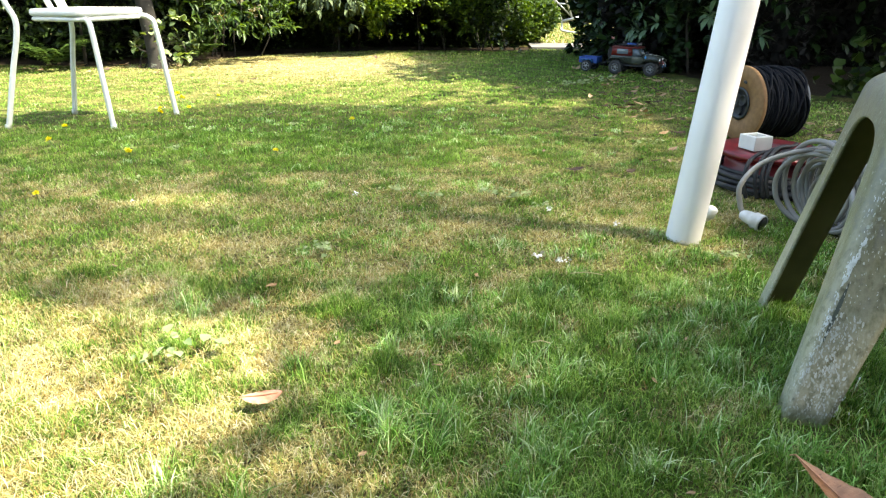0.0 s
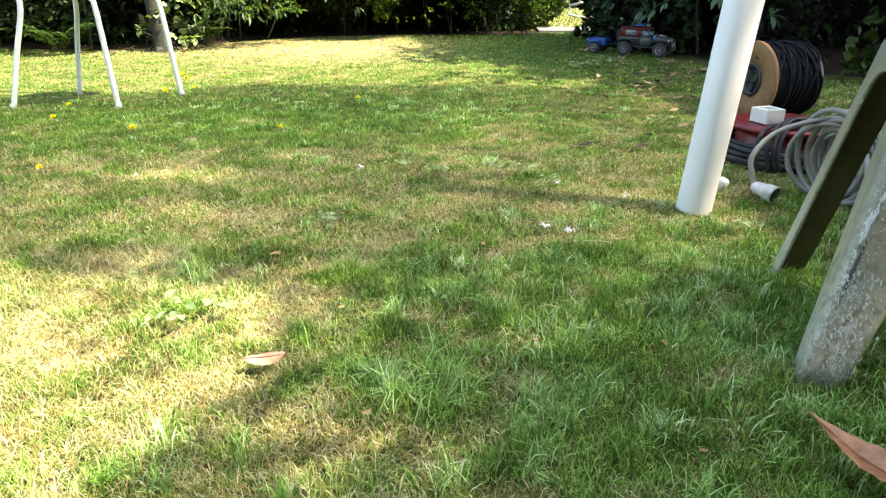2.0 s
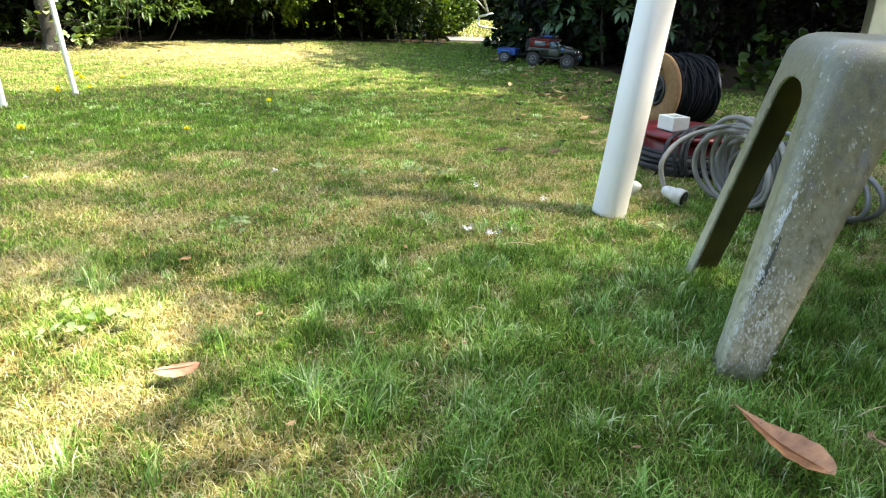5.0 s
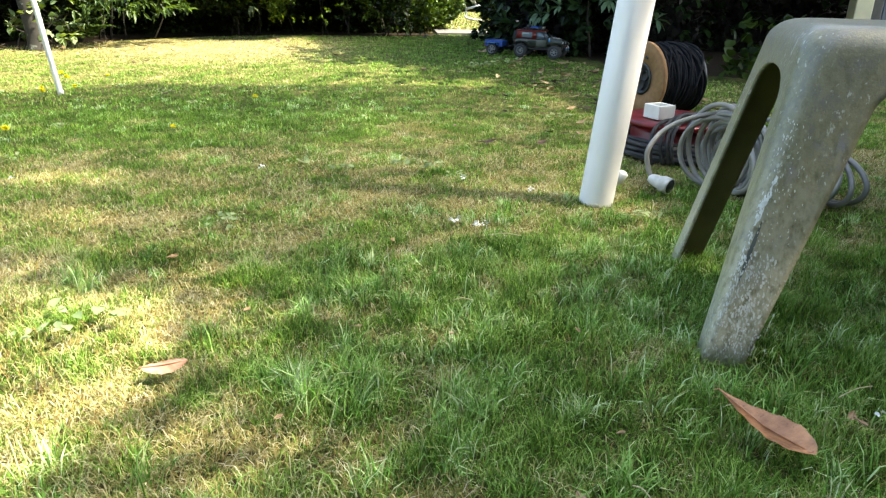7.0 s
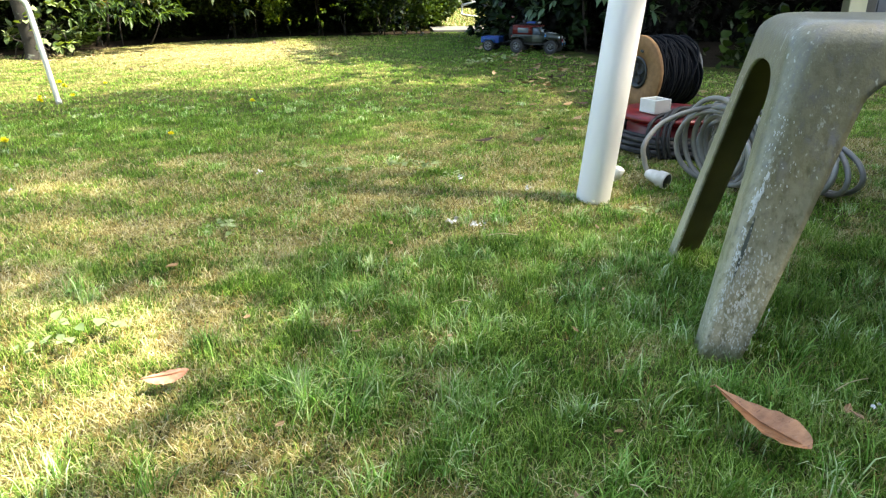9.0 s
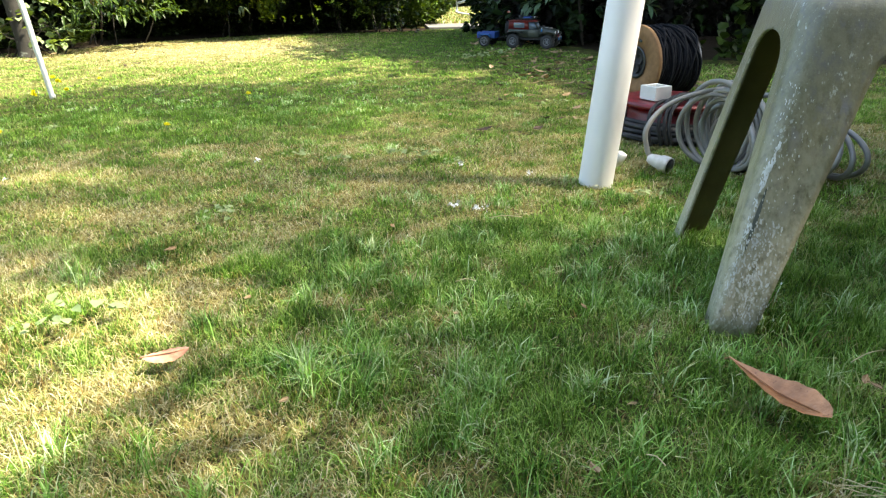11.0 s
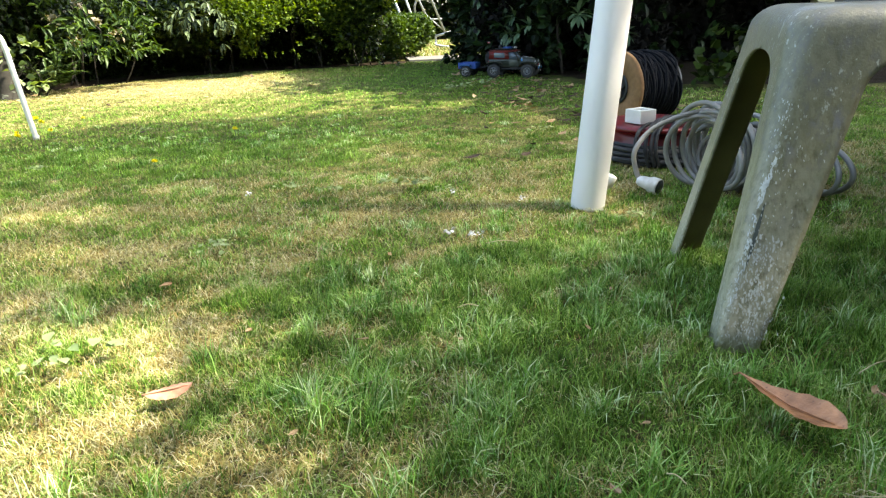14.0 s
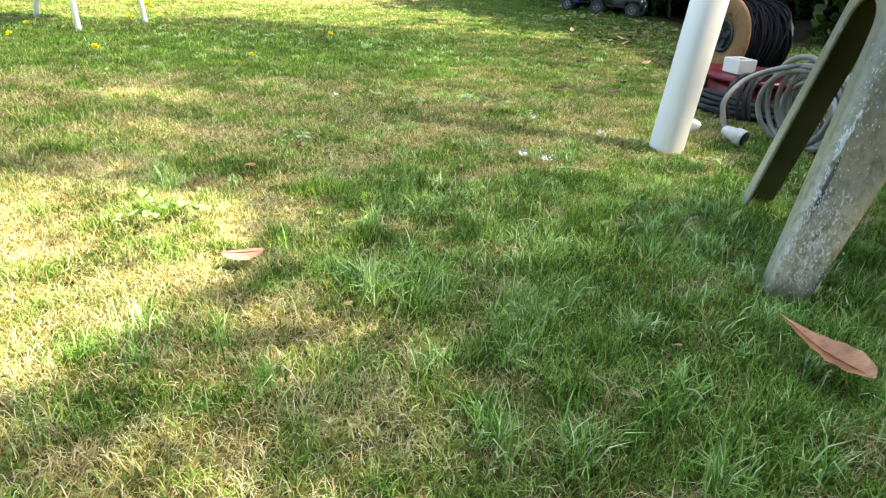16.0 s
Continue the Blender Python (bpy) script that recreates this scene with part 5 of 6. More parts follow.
# added out of view: leaves stand sunward of each spot that needs shade
def make_shade_tree():
    rng = np.random.default_rng(61)
    ob = thing("tree", pose(0, 0, 0), "unseen broadleaf tree added to shade the lawn, crown shaped to the shadows", "tree")
    n = 130000
    x, y = rng.uniform(-3.6, 5.6, n), rng.uniform(-1.5, 7.5, n)
    edge = np.minimum(np.minimum(x + 3.6, 5.6 - x), np.minimum(y + 1.5, 7.5 - y))      # the crown thins out at its rim
    low = lambda x, y: (x > LOW_X[0]) & (x < LOW_X[1]) & (y > LOW_Y[0]) & (y < LOW_Y[1])
    dense = (shade_wanted(x, y) == 2) & ~low(x, y) & (edge > 0.9 * grain2(x * 3, y * 3, 55))
    x, y, size = x[dense], y[dense], np.where(y < 1.6, rng.uniform(0.055, 0.085, n), rng.uniform(0.08, 0.14, n))[dense]
    # the thin part of the crown has smaller, looser leaves
    m = 140000
    tx, ty = rng.uniform(-3.6, 1.0, m), rng.uniform(0.0, 5.3, m)
    clump = 0.74 + 0.56 * grain2(tx * 5, ty * 5, 53)
    wanted = np.where((tx > -0.04) & (ty < 1.4), 0.96 - 0.9 * np.clip(ty - 1.0, 0, 0.4), np.where(ty < 1.15, np.where(tx > -0.45, 0.97, 0.84), np.where(tx < -0.1, np.where(ty < 2.0, 0.62, 0.64), np.where(ty < 3.4, 0.51, 0.80)))) * np.clip(clump, 0.5, 1.6)
    want = shade_wanted(tx, ty)
    loose = ~low(tx, ty) & (tx > -3.3 + 0.8 * (grain2(tx * 3, ty * 3, 56) - 0.3)) & ((want == 1) & (rng.uniform(size=m) < wanted) | ((want == 0) & (ty < 1.15) & (rng.uniform(size=m) < 0.12)))
    x, y, size = np.r_[x, tx[loose]], np.r_[y, ty[loose]], np.r_[size, rng.uniform(0.028, 0.050, loose.sum())]
    z = rng.uniform(5.0, 6.0, len(x)) + np.where(np.arange(len(x)) < dense.sum(), np.where(y < 1.6, -1.3, 0.0), 3.4)
    at = np.stack([x + SUN.x / SUN.z * z, y + SUN.y / SUN.z * z, z], 1)
    way = rng.normal(size=at.shape) * np.array([1, 1, 0.3])
    v, f, k = leaf_arrays(at, way, size, 1.0, False, 1.2, rng)
    tagged(mesh_from("crown", v, f, HEDGE_LEAF, (("tone", np.repeat(rng.uniform(0, 1, len(at)), k)),), parent=ob), kind="stuff")
    # added lower layer of small leaves, whose edge is drawn sharply on the near lawn
    q = 11000
    x, y, z = rng.uniform(*LOW_X, q), rng.uniform(*LOW_Y, q), rng.uniform(2.6, 3.0, q)
    kept = rng.uniform(size=q) < np.where(shade_wanted(x, y) > 0, np.where(x > -0.07, 0.92, 0.50 + 0.35 * grain2(x * 12, y * 12, 59)), 0.14 * grain2(x * 18, y * 18, 60))
    x, y, z = x[kept], y[kept], z[kept]
    at = np.stack([x + SUN.x / SUN.z * z, y + SUN.y / SUN.z * z, z], 1)
    v, f, k = leaf_arrays(at, rng.normal(size=at.shape) * np.array([1, 1, 0.3]), rng.uniform(0.022, 0.034, len(x)), 1.0, False, 1.2, rng)
    tagged(mesh_from("low_shade_leaves", v, f, HEDGE_LEAF, (("tone", np.repeat(rng.uniform(0, 1, len(at)), k)),), parent=ob), kind="stuff")
    trunk = Vector((5.6, 1.2, -0.05))
    part("trunk", tube(smooth_line([trunk, trunk + Vector((-0.05, 0.05, 1.5)), trunk + Vector((-0.15, 0.0, 3.5)), trunk + Vector((-0.3, 0.1, 5.4))], 6), 0.16, 14, radii=None), BARK, ob)
    for k in range(11):
        a = 2 * math.pi * k / 11
        end = Vector((5.0 + 0.9 * math.cos(a), 2.2 + 2.6 * math.sin(a), 5.5))
        s = trunk + Vector((-0.15, 0, 3.6 + 0.1 * k))
        line = smooth_line([s, s.lerp(end, 0.35) + Vector((0, 0, 0.35)), s.lerp(end, 0.7) + Vector((0, 0, 0.2)), end], 6)
        part("limb", tube(line, 0.05, 8, radii=[0.06 * (1 - 0.8 * i / len(line)) for i in range(len(line))]), BARK, ob)
    return ob


make_shade_tree()

# ---- radio-controlled car and its trailer ----
OLIVE = material("olive_car_paint", (0.052, 0.060, 0.046), 0.38, colour2=(0.042, 0.05, 0.038), scale=40, coat=0.2)
CAR_RED = material("red_car_paint", (0.17, 0.014, 0.01), 0.4, colour2=(0.13, 0.012, 0.008), scale=40, spots=(0.30, 0.20, 0.18), spot_scale=120, spot_from=0.72)
TYRE = material("tyre_rubber", (0.025, 0.025, 0.026), 0.75, colour2=(0.04, 0.04, 0.038), scale=80, bump=0.5)
CHROME = material("bright_metal", (0.27, 0.275, 0.29), 0.35, 1.0, scale=60)
BLUE_METAL = material("blue_anodised", (0.03, 0.16, 0.42), 0.3, 0.5, colour2=(0.05, 0.22, 0.5), scale=60)
BLUE_PLASTIC = material("blue_tarpaulin", (0.010, 0.055, 0.24), 0.45, colour2=(0.015, 0.07, 0.30), scale=60)
CAR_GLASS = material("smoked_car_glass", (0.10, 0.13, 0.16), 0.08, colour2=(0.12, 0.15, 0.18), scale=30, coat=0.5)
LAMP_WHITE = material("lamp_lens", (0.82, 0.84, 0.86), 0.15, scale=60, coat=0.5)
LAMP_RED = material("red_lens", (0.55, 0.02, 0.02), 0.2, scale=60, coat=0.5)
DECAL = material("white_decal", (0.75, 0.74, 0.72), 0.45, scale=60)
DECAL_DARK = material("brown_decal", (0.10, 0.06, 0.05), 0.5, scale=60)


def make_wheel(parent, at, out, r=0.0575, w=0.05, name="wheel"):
    """A wheel with a knobbly tyre and a spoked rim; out is the side its face looks to."""
    wheel = part(name, lathe([(0.030, -w / 2 + 0.004), (0.034, -w / 2), (r - 0.008, -w / 2), (r - 0.002, -w / 2 + 0.005), (r - 0.003, -w / 4), (r - 0.0015, 0), (r - 0.003, w / 4), (r - 0.002, w / 2 - 0.005), (r - 0.008, w / 2), (0.034, w / 2), (0.030, w / 2 - 0.004), (0.029, 0)], 36, at, (0, out, 0), closed=True), TYRE, parent)
    lugs = None
    for k in range(28):
        a = 2 * math.pi * k / 28
        for row in (-0.31, 0.0, 0.31):
            aa = a + row * 0.3
            lugs = box((0.007, w * 0.24, 0.0035), Vector(at) + Vector(((r - 0.001) * math.cos(aa), row * w, (r - 0.001) * math.sin(aa))), 0, Euler((0, -aa + math.pi / 2, 0)).to_matrix(), bm=lugs)
    tagged(part("tread", lugs, TYRE, wheel, smooth=False), kind="stuff")
    face = Vector(at) + Vector((0, out * w * 0.36, 0))
    rim = lathe([(0.031, -0.004), (0.031, 0.006), (0.028, 0.007), (0.025, 0.002), (0.025, -0.004)], 32, face, (0, out, 0), closed=True)
    for k in range(6):
        a = 2 * math.pi * k / 6
        rim = box((0.022, 0.005, 0.007), face + Vector((0.015 * math.cos(a), 0, 0.015 * math.sin(a))), 0.001, Euler((0, -a, 0)).to_matrix(), bm=rim)
    rim = lathe([(0, 0.006), (0.006, 0.006), (0.008, 0.002), (0.008, -0.003), (0, -0.003)], 16, face, (0, out, 0), bm=rim)
    part("rim", rim, CHROME, wheel, "bright spoked rim")
    part("hub_disc", lathe([(0, -0.006), (0.027, -0.006), (0.027, -0.008), (0, -0.008)], 24, face, (0, out, 0)), BLACK_PLASTIC, wheel)
    return wheel


def arch_outline(x0, x1, z0, z1, arches, r, n=10):
    """A side view with wheel arches cut from below, as an outline in x and z."""
    pts = [(x0, z1), (x0, z0)]
    for cx in arches:
        pts += [(cx - r * math.cos(math.pi * k / n), max(z0, 0.062 + r * math.sin(math.pi * k / n))) for k in range(n + 1)]
    pts += [(x1, z0), (x1, z1)]
    return pts


def make_car(m):
    car = thing("toy_car", m, "radio-controlled off-road model car, olive body, red hardtop, big black tyres", "model car")
    for x in (0.15, -0.15):
        for side in (1, -1):
            make_wheel(car, (x, side * 0.092, 0.0565), side)
        part("axle", tube([(x, -0.075, 0.0565), (x, -0.01, 0.056), (x, 0.0, 0.05), (x, 0.01, 0.056), (x, 0.075, 0.0565)], 0.008, 10), BLACK_PLASTIC, car)
    part("chassis", box((0.38, 0.05, 0.025), (0, 0, 0.078), 0.004), BLACK_PLASTIC, car)
    part("body", prism(arch_outline(-0.205, 0.075, 0.088, 0.150, (-0.15,), 0.062), 0.150, bevel=0.0015), OLIVE, car)
    # bonnet, tapering to the grille
    bm = bmesh.new()
    ring = []
    for x, w, z0, z1 in ((0.072, 0.074, 0.112, 0.163), (0.12, 0.070, 0.112, 0.164), (0.175, 0.062, 0.112, 0.158), (0.196, 0.058, 0.112, 0.148)):
        ring.append([bm.verts.new(p) for p in ((x, -w, z0), (x, -w, z1 - 0.008), (x, -w + 0.008, z1 - 0.001), (x, 0, z1 + 0.003), (x, w - 0.008, z1 - 0.001), (x, w, z1 - 0.008), (x, w, z0))])
    for a, b in zip(ring, ring[1:]):
        for k in range(6):
            bm.faces.new((a[k], a[k + 1], b[k + 1], b[k]))
    bm.faces.new(ring[0])
    bm.faces.new(ring[-1][::-1])
    hood = part("bonnet", bm, OLIVE, car)
    part("decal", lathe([(0, 0.0), (0.036, 0.0), (0.036, 0.0012), (0, 0.0012)], 36, (0.135, 0, 0.1645), (0.10, 0, 1)), DECAL, hood, "white oval sticker with dark curved lines")
    for k in range(5):
        rr = 0.010 + 0.005 * k
        part("decal_line", tube([(0.137 + rr * 0.8 * math.cos(a), rr * 1.25 * math.sin(a), 0.1665) for a in np.linspace(-1.9, 1.9, 14)], 0.0009, 5), DECAL_DARK, hood)
    for y in (-0.03, 0.03):
        part("bonnet_pin", tube([(0.085, y, 0.163), (0.085, y, 0.172)], 0.003, 8), CHROME, hood)
    grille = part("grille", box((0.012, 0.122, 0.058), (0.199, 0, 0.122), 0.004), OLIVE, car)
    for k in range(7):
        part("slot", box((0.004, 0.0055, 0.032), (0.2045, -0.027 + 0.009 * k, 0.124), 0.001), BLACK_PLASTIC, grille)
    for side in (1, -1):
        part("headlight", lathe([(0.011, 0), (0.0125, 0.002), (0.0115, 0.004), (0.009, 0.005), (0, 0.006)], 20, (0.2035, side * 0.047, 0.130), (1, 0, 0)), LAMP_WHITE, grille, "round white headlight")
        part("indicator", lathe([(0.0048, 0), (0.0048, 0.002), (0, 0.004)], 14, (0.2045, side * 0.048, 0.110), (1, 0, 0)), LAMP_RED, grille, "small red marker lamp")
        # wings
        for x0, x1, label in ((0.085, 0.215, "front_wing"), (-0.215, -0.085, "rear_wing")):
            mid = (x0 + x1) / 2
            pts = [(x0 - 0.005, 0.115), (x0 + 0.012, 0.131), (mid, 0.138), (x1 - 0.015, 0.134), (x1 + 0.006, 0.120), (x1 + 0.004, 0.114), (x1 - 0.016, 0.128), (mid, 0.132), (x0 + 0.013, 0.125), (x0 - 0.001, 0.111)]
            part(label, prism(pts, 0.046, (0, side * 0.092, 0), bevel=0.001), OLIVE, car)
        part("step_bar", tube(smooth_line([(0.09, side * 0.07, 0.085), (0.08, side * 0.09, 0.074), (-0.07, side * 0.09, 0.074), (-0.085, side * 0.07, 0.085)], 4), 0.005, 8), BLACK_PLASTIC, car)
        mirror = part("mirror", box((0.010, 0.020, 0.014), (0.06, side * 0.092, 0.170), 0.002), BLACK_PLASTIC, car)
        part("mirror_arm", tube([(0.06, side * 0.073, 0.158), (0.06, side * 0.086, 0.164)], 0.002, 6), BLACK_PLASTIC, mirror)
        can = part("fuel_bottle", lathe([(0, 0), (0.0075, 0), (0.008, 0.002), (0.008, 0.018), (0.004, 0.023), (0, 0.023)], 16, (0.095, side * 0.083, 0.136)), BLUE_METAL if side < 0 else LAMP_RED, car)
        part("cap", lathe([(0, 0.022), (0.0045, 0.022), (0.0045, 0.029), (0, 0.030)], 12, (0.095, side * 0.083, 0.136)), LAMP_WHITE, can)
        part("tail_light", box((0.006, 0.014, 0.018), (-0.207, side * 0.066, 0.128), 0.002), LAMP_RED, car)
        # doors and side windows
        door = part("door", box((0.088, 0.003, 0.056), (0.022, side * 0.0757, 0.120), 0.001), OLIVE, car)
        part("door_handle", box((0.014, 0.004, 0.004), (-0.012, side * 0.0785, 0.135), 0.001), BLACK_PLASTIC, door)
        part("side_window", prism([(0.055, 0.152), (0.026, 0.206), (-0.018, 0.206), (-0.018, 0.152)], 0.003, (0, side * 0.0715, 0)), CAR_GLASS, car)
        part("rear_side_window", box((0.095, 0.003, 0.042), (-0.108, side * 0.0735, 0.184), 0.002), CAR_GLASS, car)
        part("pillar", prism([(0.068, 0.150), (0.032, 0.215), (0.024, 0.215), (0.058, 0.150)], 0.008, (0, side * 0.070, 0), bevel=0.001), OLIVE, car)
    part("hardtop", prism([(-0.205, 0.150), (-0.198, 0.216), (-0.03, 0.216), (-0.022, 0.150)], 0.144, bevel=0.003), CAR_RED, car, "red hardtop over the rear cabin")
    part("cabin", prism([(-0.03, 0.150), (-0.03, 0.212), (0.025, 0.212), (0.06, 0.150)], 0.136), BLACK_PLASTIC, car)
    part("roof", box((0.245, 0.148, 0.009), (-0.082, 0, 0.2185), 0.003), CAR_RED, car, "red roof, scuffed")
    part("windscreen", prism([(0.070, 0.156), (0.0375, 0.210), (0.034, 0.210), (0.066, 0.156)], 0.128), CAR_GLASS, car)
    for z, x in ((0.155, 0.070), (0.212, 0.035)):
        part("windscreen_frame", box((0.007, 0.148, 0.007), (x, 0, z), 0.002), OLIVE, car)
    part("rear_window", box((0.003, 0.10, 0.038), (-0.2045, 0, 0.186), 0.002), CAR_GLASS, car)
    spare = make_wheel(car, (0, 0, 0), 1, 0.052, 0.036, "spare_wheel")
    spare.matrix_local = Matrix.Translation((-0.228, 0.004, 0.155)) @ Euler((0, 0, radians(90))).to_matrix().to_4x4()
    # bumpers, winch, shackles
    bumper = part("front_bumper", box((0.024, 0.130, 0.014), (0.222, 0, 0.088), 0.003), BLACK_PLASTIC, car)
    part("hoop", tube(smooth_line([(0.228, -0.05, 0.092), (0.236, -0.043, 0.115), (0.238, 0, 0.119), (0.236, 0.043, 0.115), (0.228, 0.05, 0.092)], 5), 0.0035, 8), BLACK_PLASTIC, bumper)
    winch = part("winch", box((0.018, 0.036, 0.020), (0.228, 0, 0.102), 0.002), CHROME, car, "silver winch")
    part("winch_motor", lathe([(0, -0.03), (0.008, -0.03), (0.008, -0.018), (0, -0.018)], 14, (0.228, 0, 0.103), (0, 1, 0)), LAMP_RED, winch)
    part("cable", tube([(0.238, 0, 0.094), (0.242, 0.001, 0.066)], 0.0012, 6), CHROME, winch)
    part("hook", tube(smooth_line([(0.242, 0, 0.066), (0.243, 0, 0.058), (0.243, 0.005, 0.052), (0.243, 0.008, 0.057)], 4), 0.002, 6), CHROME, winch)
    for side in (1, -1):
        part("shackle", tube([(0.236, side * 0.042 + 0.008 * math.cos(a), 0.080 + 0.009 * math.sin(a)) for a in np.linspace(0, 2 * math.pi, 16, endpoint=False)], 0.0025, 7, loop=True), BLUE_METAL, bumper, "blue ring shackle")
        part("fog_lamp", lathe([(0.006, 0), (0.007, 0.004), (0, 0.006)], 14, (0.233, side * 0.028, 0.094), (1, 0, 0)), LAMP_WHITE, bumper)
    part("rear_bumper", box((0.02, 0.13, 0.016), (-0.218, 0, 0.090), 0.003), BLACK_PLASTIC, car)
    # roof rack
    rack = part("roof_rack", tube([(-0.15, -0.055, 0.238), (0.0, -0.055, 0.238), (0.0, 0.055, 0.238), (-0.15, 0.055, 0.238)], 0.003, 8, loop=True), BLACK_PLASTIC, car)
    for k in range(6):
        part("rack_bar", tube([(-0.145 + 0.028 * k, -0.055, 0.230), (-0.145 + 0.028 * k, 0.055, 0.230)], 0.0025, 6), BLACK_PLASTIC, rack)
    for x in (-0.14, -0.01):
        for side in (1, -1):
            part("rack_leg", tube([(x, side * 0.055, 0.221), (x, side * 0.055, 0.239)], 0.003, 6), BLACK_PLASTIC, rack)
    part("light_bar", box((0.008, 0.118, 0.008), (0.008, 0, 0.232), 0.002), BLACK_PLASTIC, rack)
    for k in range(4):
        y = -0.042 + 0.028 * k
        lamp = part("spot_lamp", lathe([(0, -0.014), (0.007, -0.012), (0.0115, 0), (0.0115, 0.004), (0.0095, 0.004)], 18, (0.012, y, 0.246), (1, 0, 0.05)), BLACK_PLASTIC, rack)
        part("lens", lathe([(0.010, 0.003), (0, 0.0055)], 16, (0.012, y, 0.246), (1, 0, 0.05)), LAMP_WHITE, lamp)
    part("load_bag", box((0.075, 0.09, 0.018), (-0.05, 0, 0.243), 0.006), BLUE_PLASTIC, rack, "dark blue bag")
    part("bedroll", lathe([(0, -0.03), (0.013, -0.03), (0.015, -0.026), (0.015, 0.026), (0.013, 0.03), (0, 0.03)], 20, (-0.115, 0.0, 0.250), (0, 1, 0)), BLACK_PLASTIC, rack, "black roll")
    mast = part("aerial", tube([(-0.19, -0.06, 0.22), (-0.192, -0.062, 0.30)], 0.0008, 5), BLACK_PLASTIC, car)
    flag = part("flag", box((0.024, 0.0008, 0.015), (-0.205, -0.062, 0.291)), DECAL, mast, "small striped flag")
    for k in range(4):
        part("stripe", box((0.024, 0.0014, 0.0017), (-0.205, -0.062, 0.2850 + 0.0036 * k)), LAMP_RED, flag)
    return car


def make_trailer(m):
    ob = thing("toy_trailer", m, "small blue open model trailer coupled behind the model car", "model trailer")
    bm = box((0.15, 0.105, 0.004), (0, 0, 0.064))
    for sx, sy, lx, ly in ((-1, 0, 0.004, 0.105), (1, 0, 0.004, 0.105), (0, 1, 0.15, 0.004), (0, -1, 0.15, 0.004)):
        bm = box((lx, ly, 0.046), (sx * 0.075, sy * 0.0525, 0.086), 0.001, bm=bm)
    part("tray", bm, BLUE_PLASTIC, ob, smooth=False)
    for k in range(3):
        part("slat", box((0.003, 0.085, 0.004), (-0.0785, 0, 0.076 + 0.012 * k), 0.001), BLUE_METAL, ob)
    for side in (1, -1):
        make_wheel(ob, (0, side * 0.078, 0.042), side, 0.042, 0.034)
        part("mudguard", prism([(-0.05, 0.078), (-0.04, 0.094), (0.04, 0.094), (0.05, 0.078), (0.046, 0.077), (0.038, 0.090), (-0.038, 0.090), (-0.046, 0.077)], 0.036, (0, side * 0.076, 0), bevel=0.001), BLUE_METAL, ob, "light blue mudguard")
        part("tail_light", box((0.004, 0.012, 0.010), (-0.079, side * 0.044, 0.072), 0.001), LAMP_RED, ob)
    part("axle", tube([(0, -0.07, 0.042), (0, 0.07, 0.042)], 0.005, 8), BLACK_PLASTIC, ob)
    part("drawbar", tube([(0.07, 0, 0.062), (0.125, 0, 0.07), (0.155, 0, 0.078)], 0.004, 8), BLACK_PLASTIC, ob)
    return ob


make_car(pose(1.15, 4.68, -0.008, 0, 0, -30) @ Matrix.Scale(0.75, 4))
make_trailer(pose(0.885, 4.85, -0.008, 0, 0, -32) @ Matrix.Scale(0.82, 4))

# ---- fallen leaves, flowers and bits on the lawn ----
def leaf_sheet(length, width, fold, curl, twist=0.0, point=1.0, seed=0, blunt=0.8):
    """One dead leaf: a folded, curled blade with a midrib and a stalk, along x from its stalk."""
    rng = np.random.default_rng(seed)
    bm = bmesh.new()
    rows = []
    nx, ny = 26, 8
    for i in range(nx + 1):
        t = i / nx
        w = width / 2 * (math.sin(math.pi * min(1, t ** point)) ** blunt + 0.02)
        row = []
        for j in range(ny + 1):
            s = j / ny * 2 - 1
            z = fold * abs(s) ** 1.4 * w + 0.05 * w * abs(s) * math.sin(34 * t - 5 * abs(s)) + curl * (t - 0.45) ** 2 * length + 0.03 * w * math.sin(9 * t + 2 * s) + rng.normal(0, 0.012) * w
            a = twist * (t - 0.5)
            row.append(bm.verts.new((t * length, s * w * math.cos(a) - z * math.sin(a) * 0.3, z + s * w * math.sin(a))))
        rows.append(row)
    for a, b in zip(rows, rows[1:]):
        for j in range(ny):
            bm.faces.new((a[j], a[j + 1], b[j + 1], b[j]))
    bm = joined(bm, tube([(-0.05 * length, 0, 0.01 * length), (0, 0, curl * 0.2 * length), (0.5 * length, 0, 0.0012), (0.9 * length, 0, curl * 0.2 * length)], 0.0011, 6))
    return bm


RED_DEAD_LEAF = material("reddish_dead_leaf", (0.54, 0.285, 0.18), 0.5, colour2=(0.33, 0.14, 0.075), scale=60, bump=0.4, bump_scale=200)


def make_big_leaves():
    a = part("dead_leaf", leaf_sheet(0.126, 0.040, 0.45, 0.30, 0.5, 1.6, seed=1, blunt=0.62), DEAD_LEAF)
    a.matrix_world = pose(0.450, 0.735, 0.032, 5, 4, -67)
    tagged(a, "large dry pinkish-brown leaf lying on the grass", "leaf")
    b = part("dead_leaf", leaf_sheet(0.056, 0.024, -0.30, 0.18, 0.12, seed=2, blunt=0.62), RED_DEAD_LEAF)
    b.matrix_world = pose(-0.236, 0.855, 0.017, 12, -4, 9)
    tagged(b, "folded dry reddish-brown leaf on the sunlit grass", "leaf")


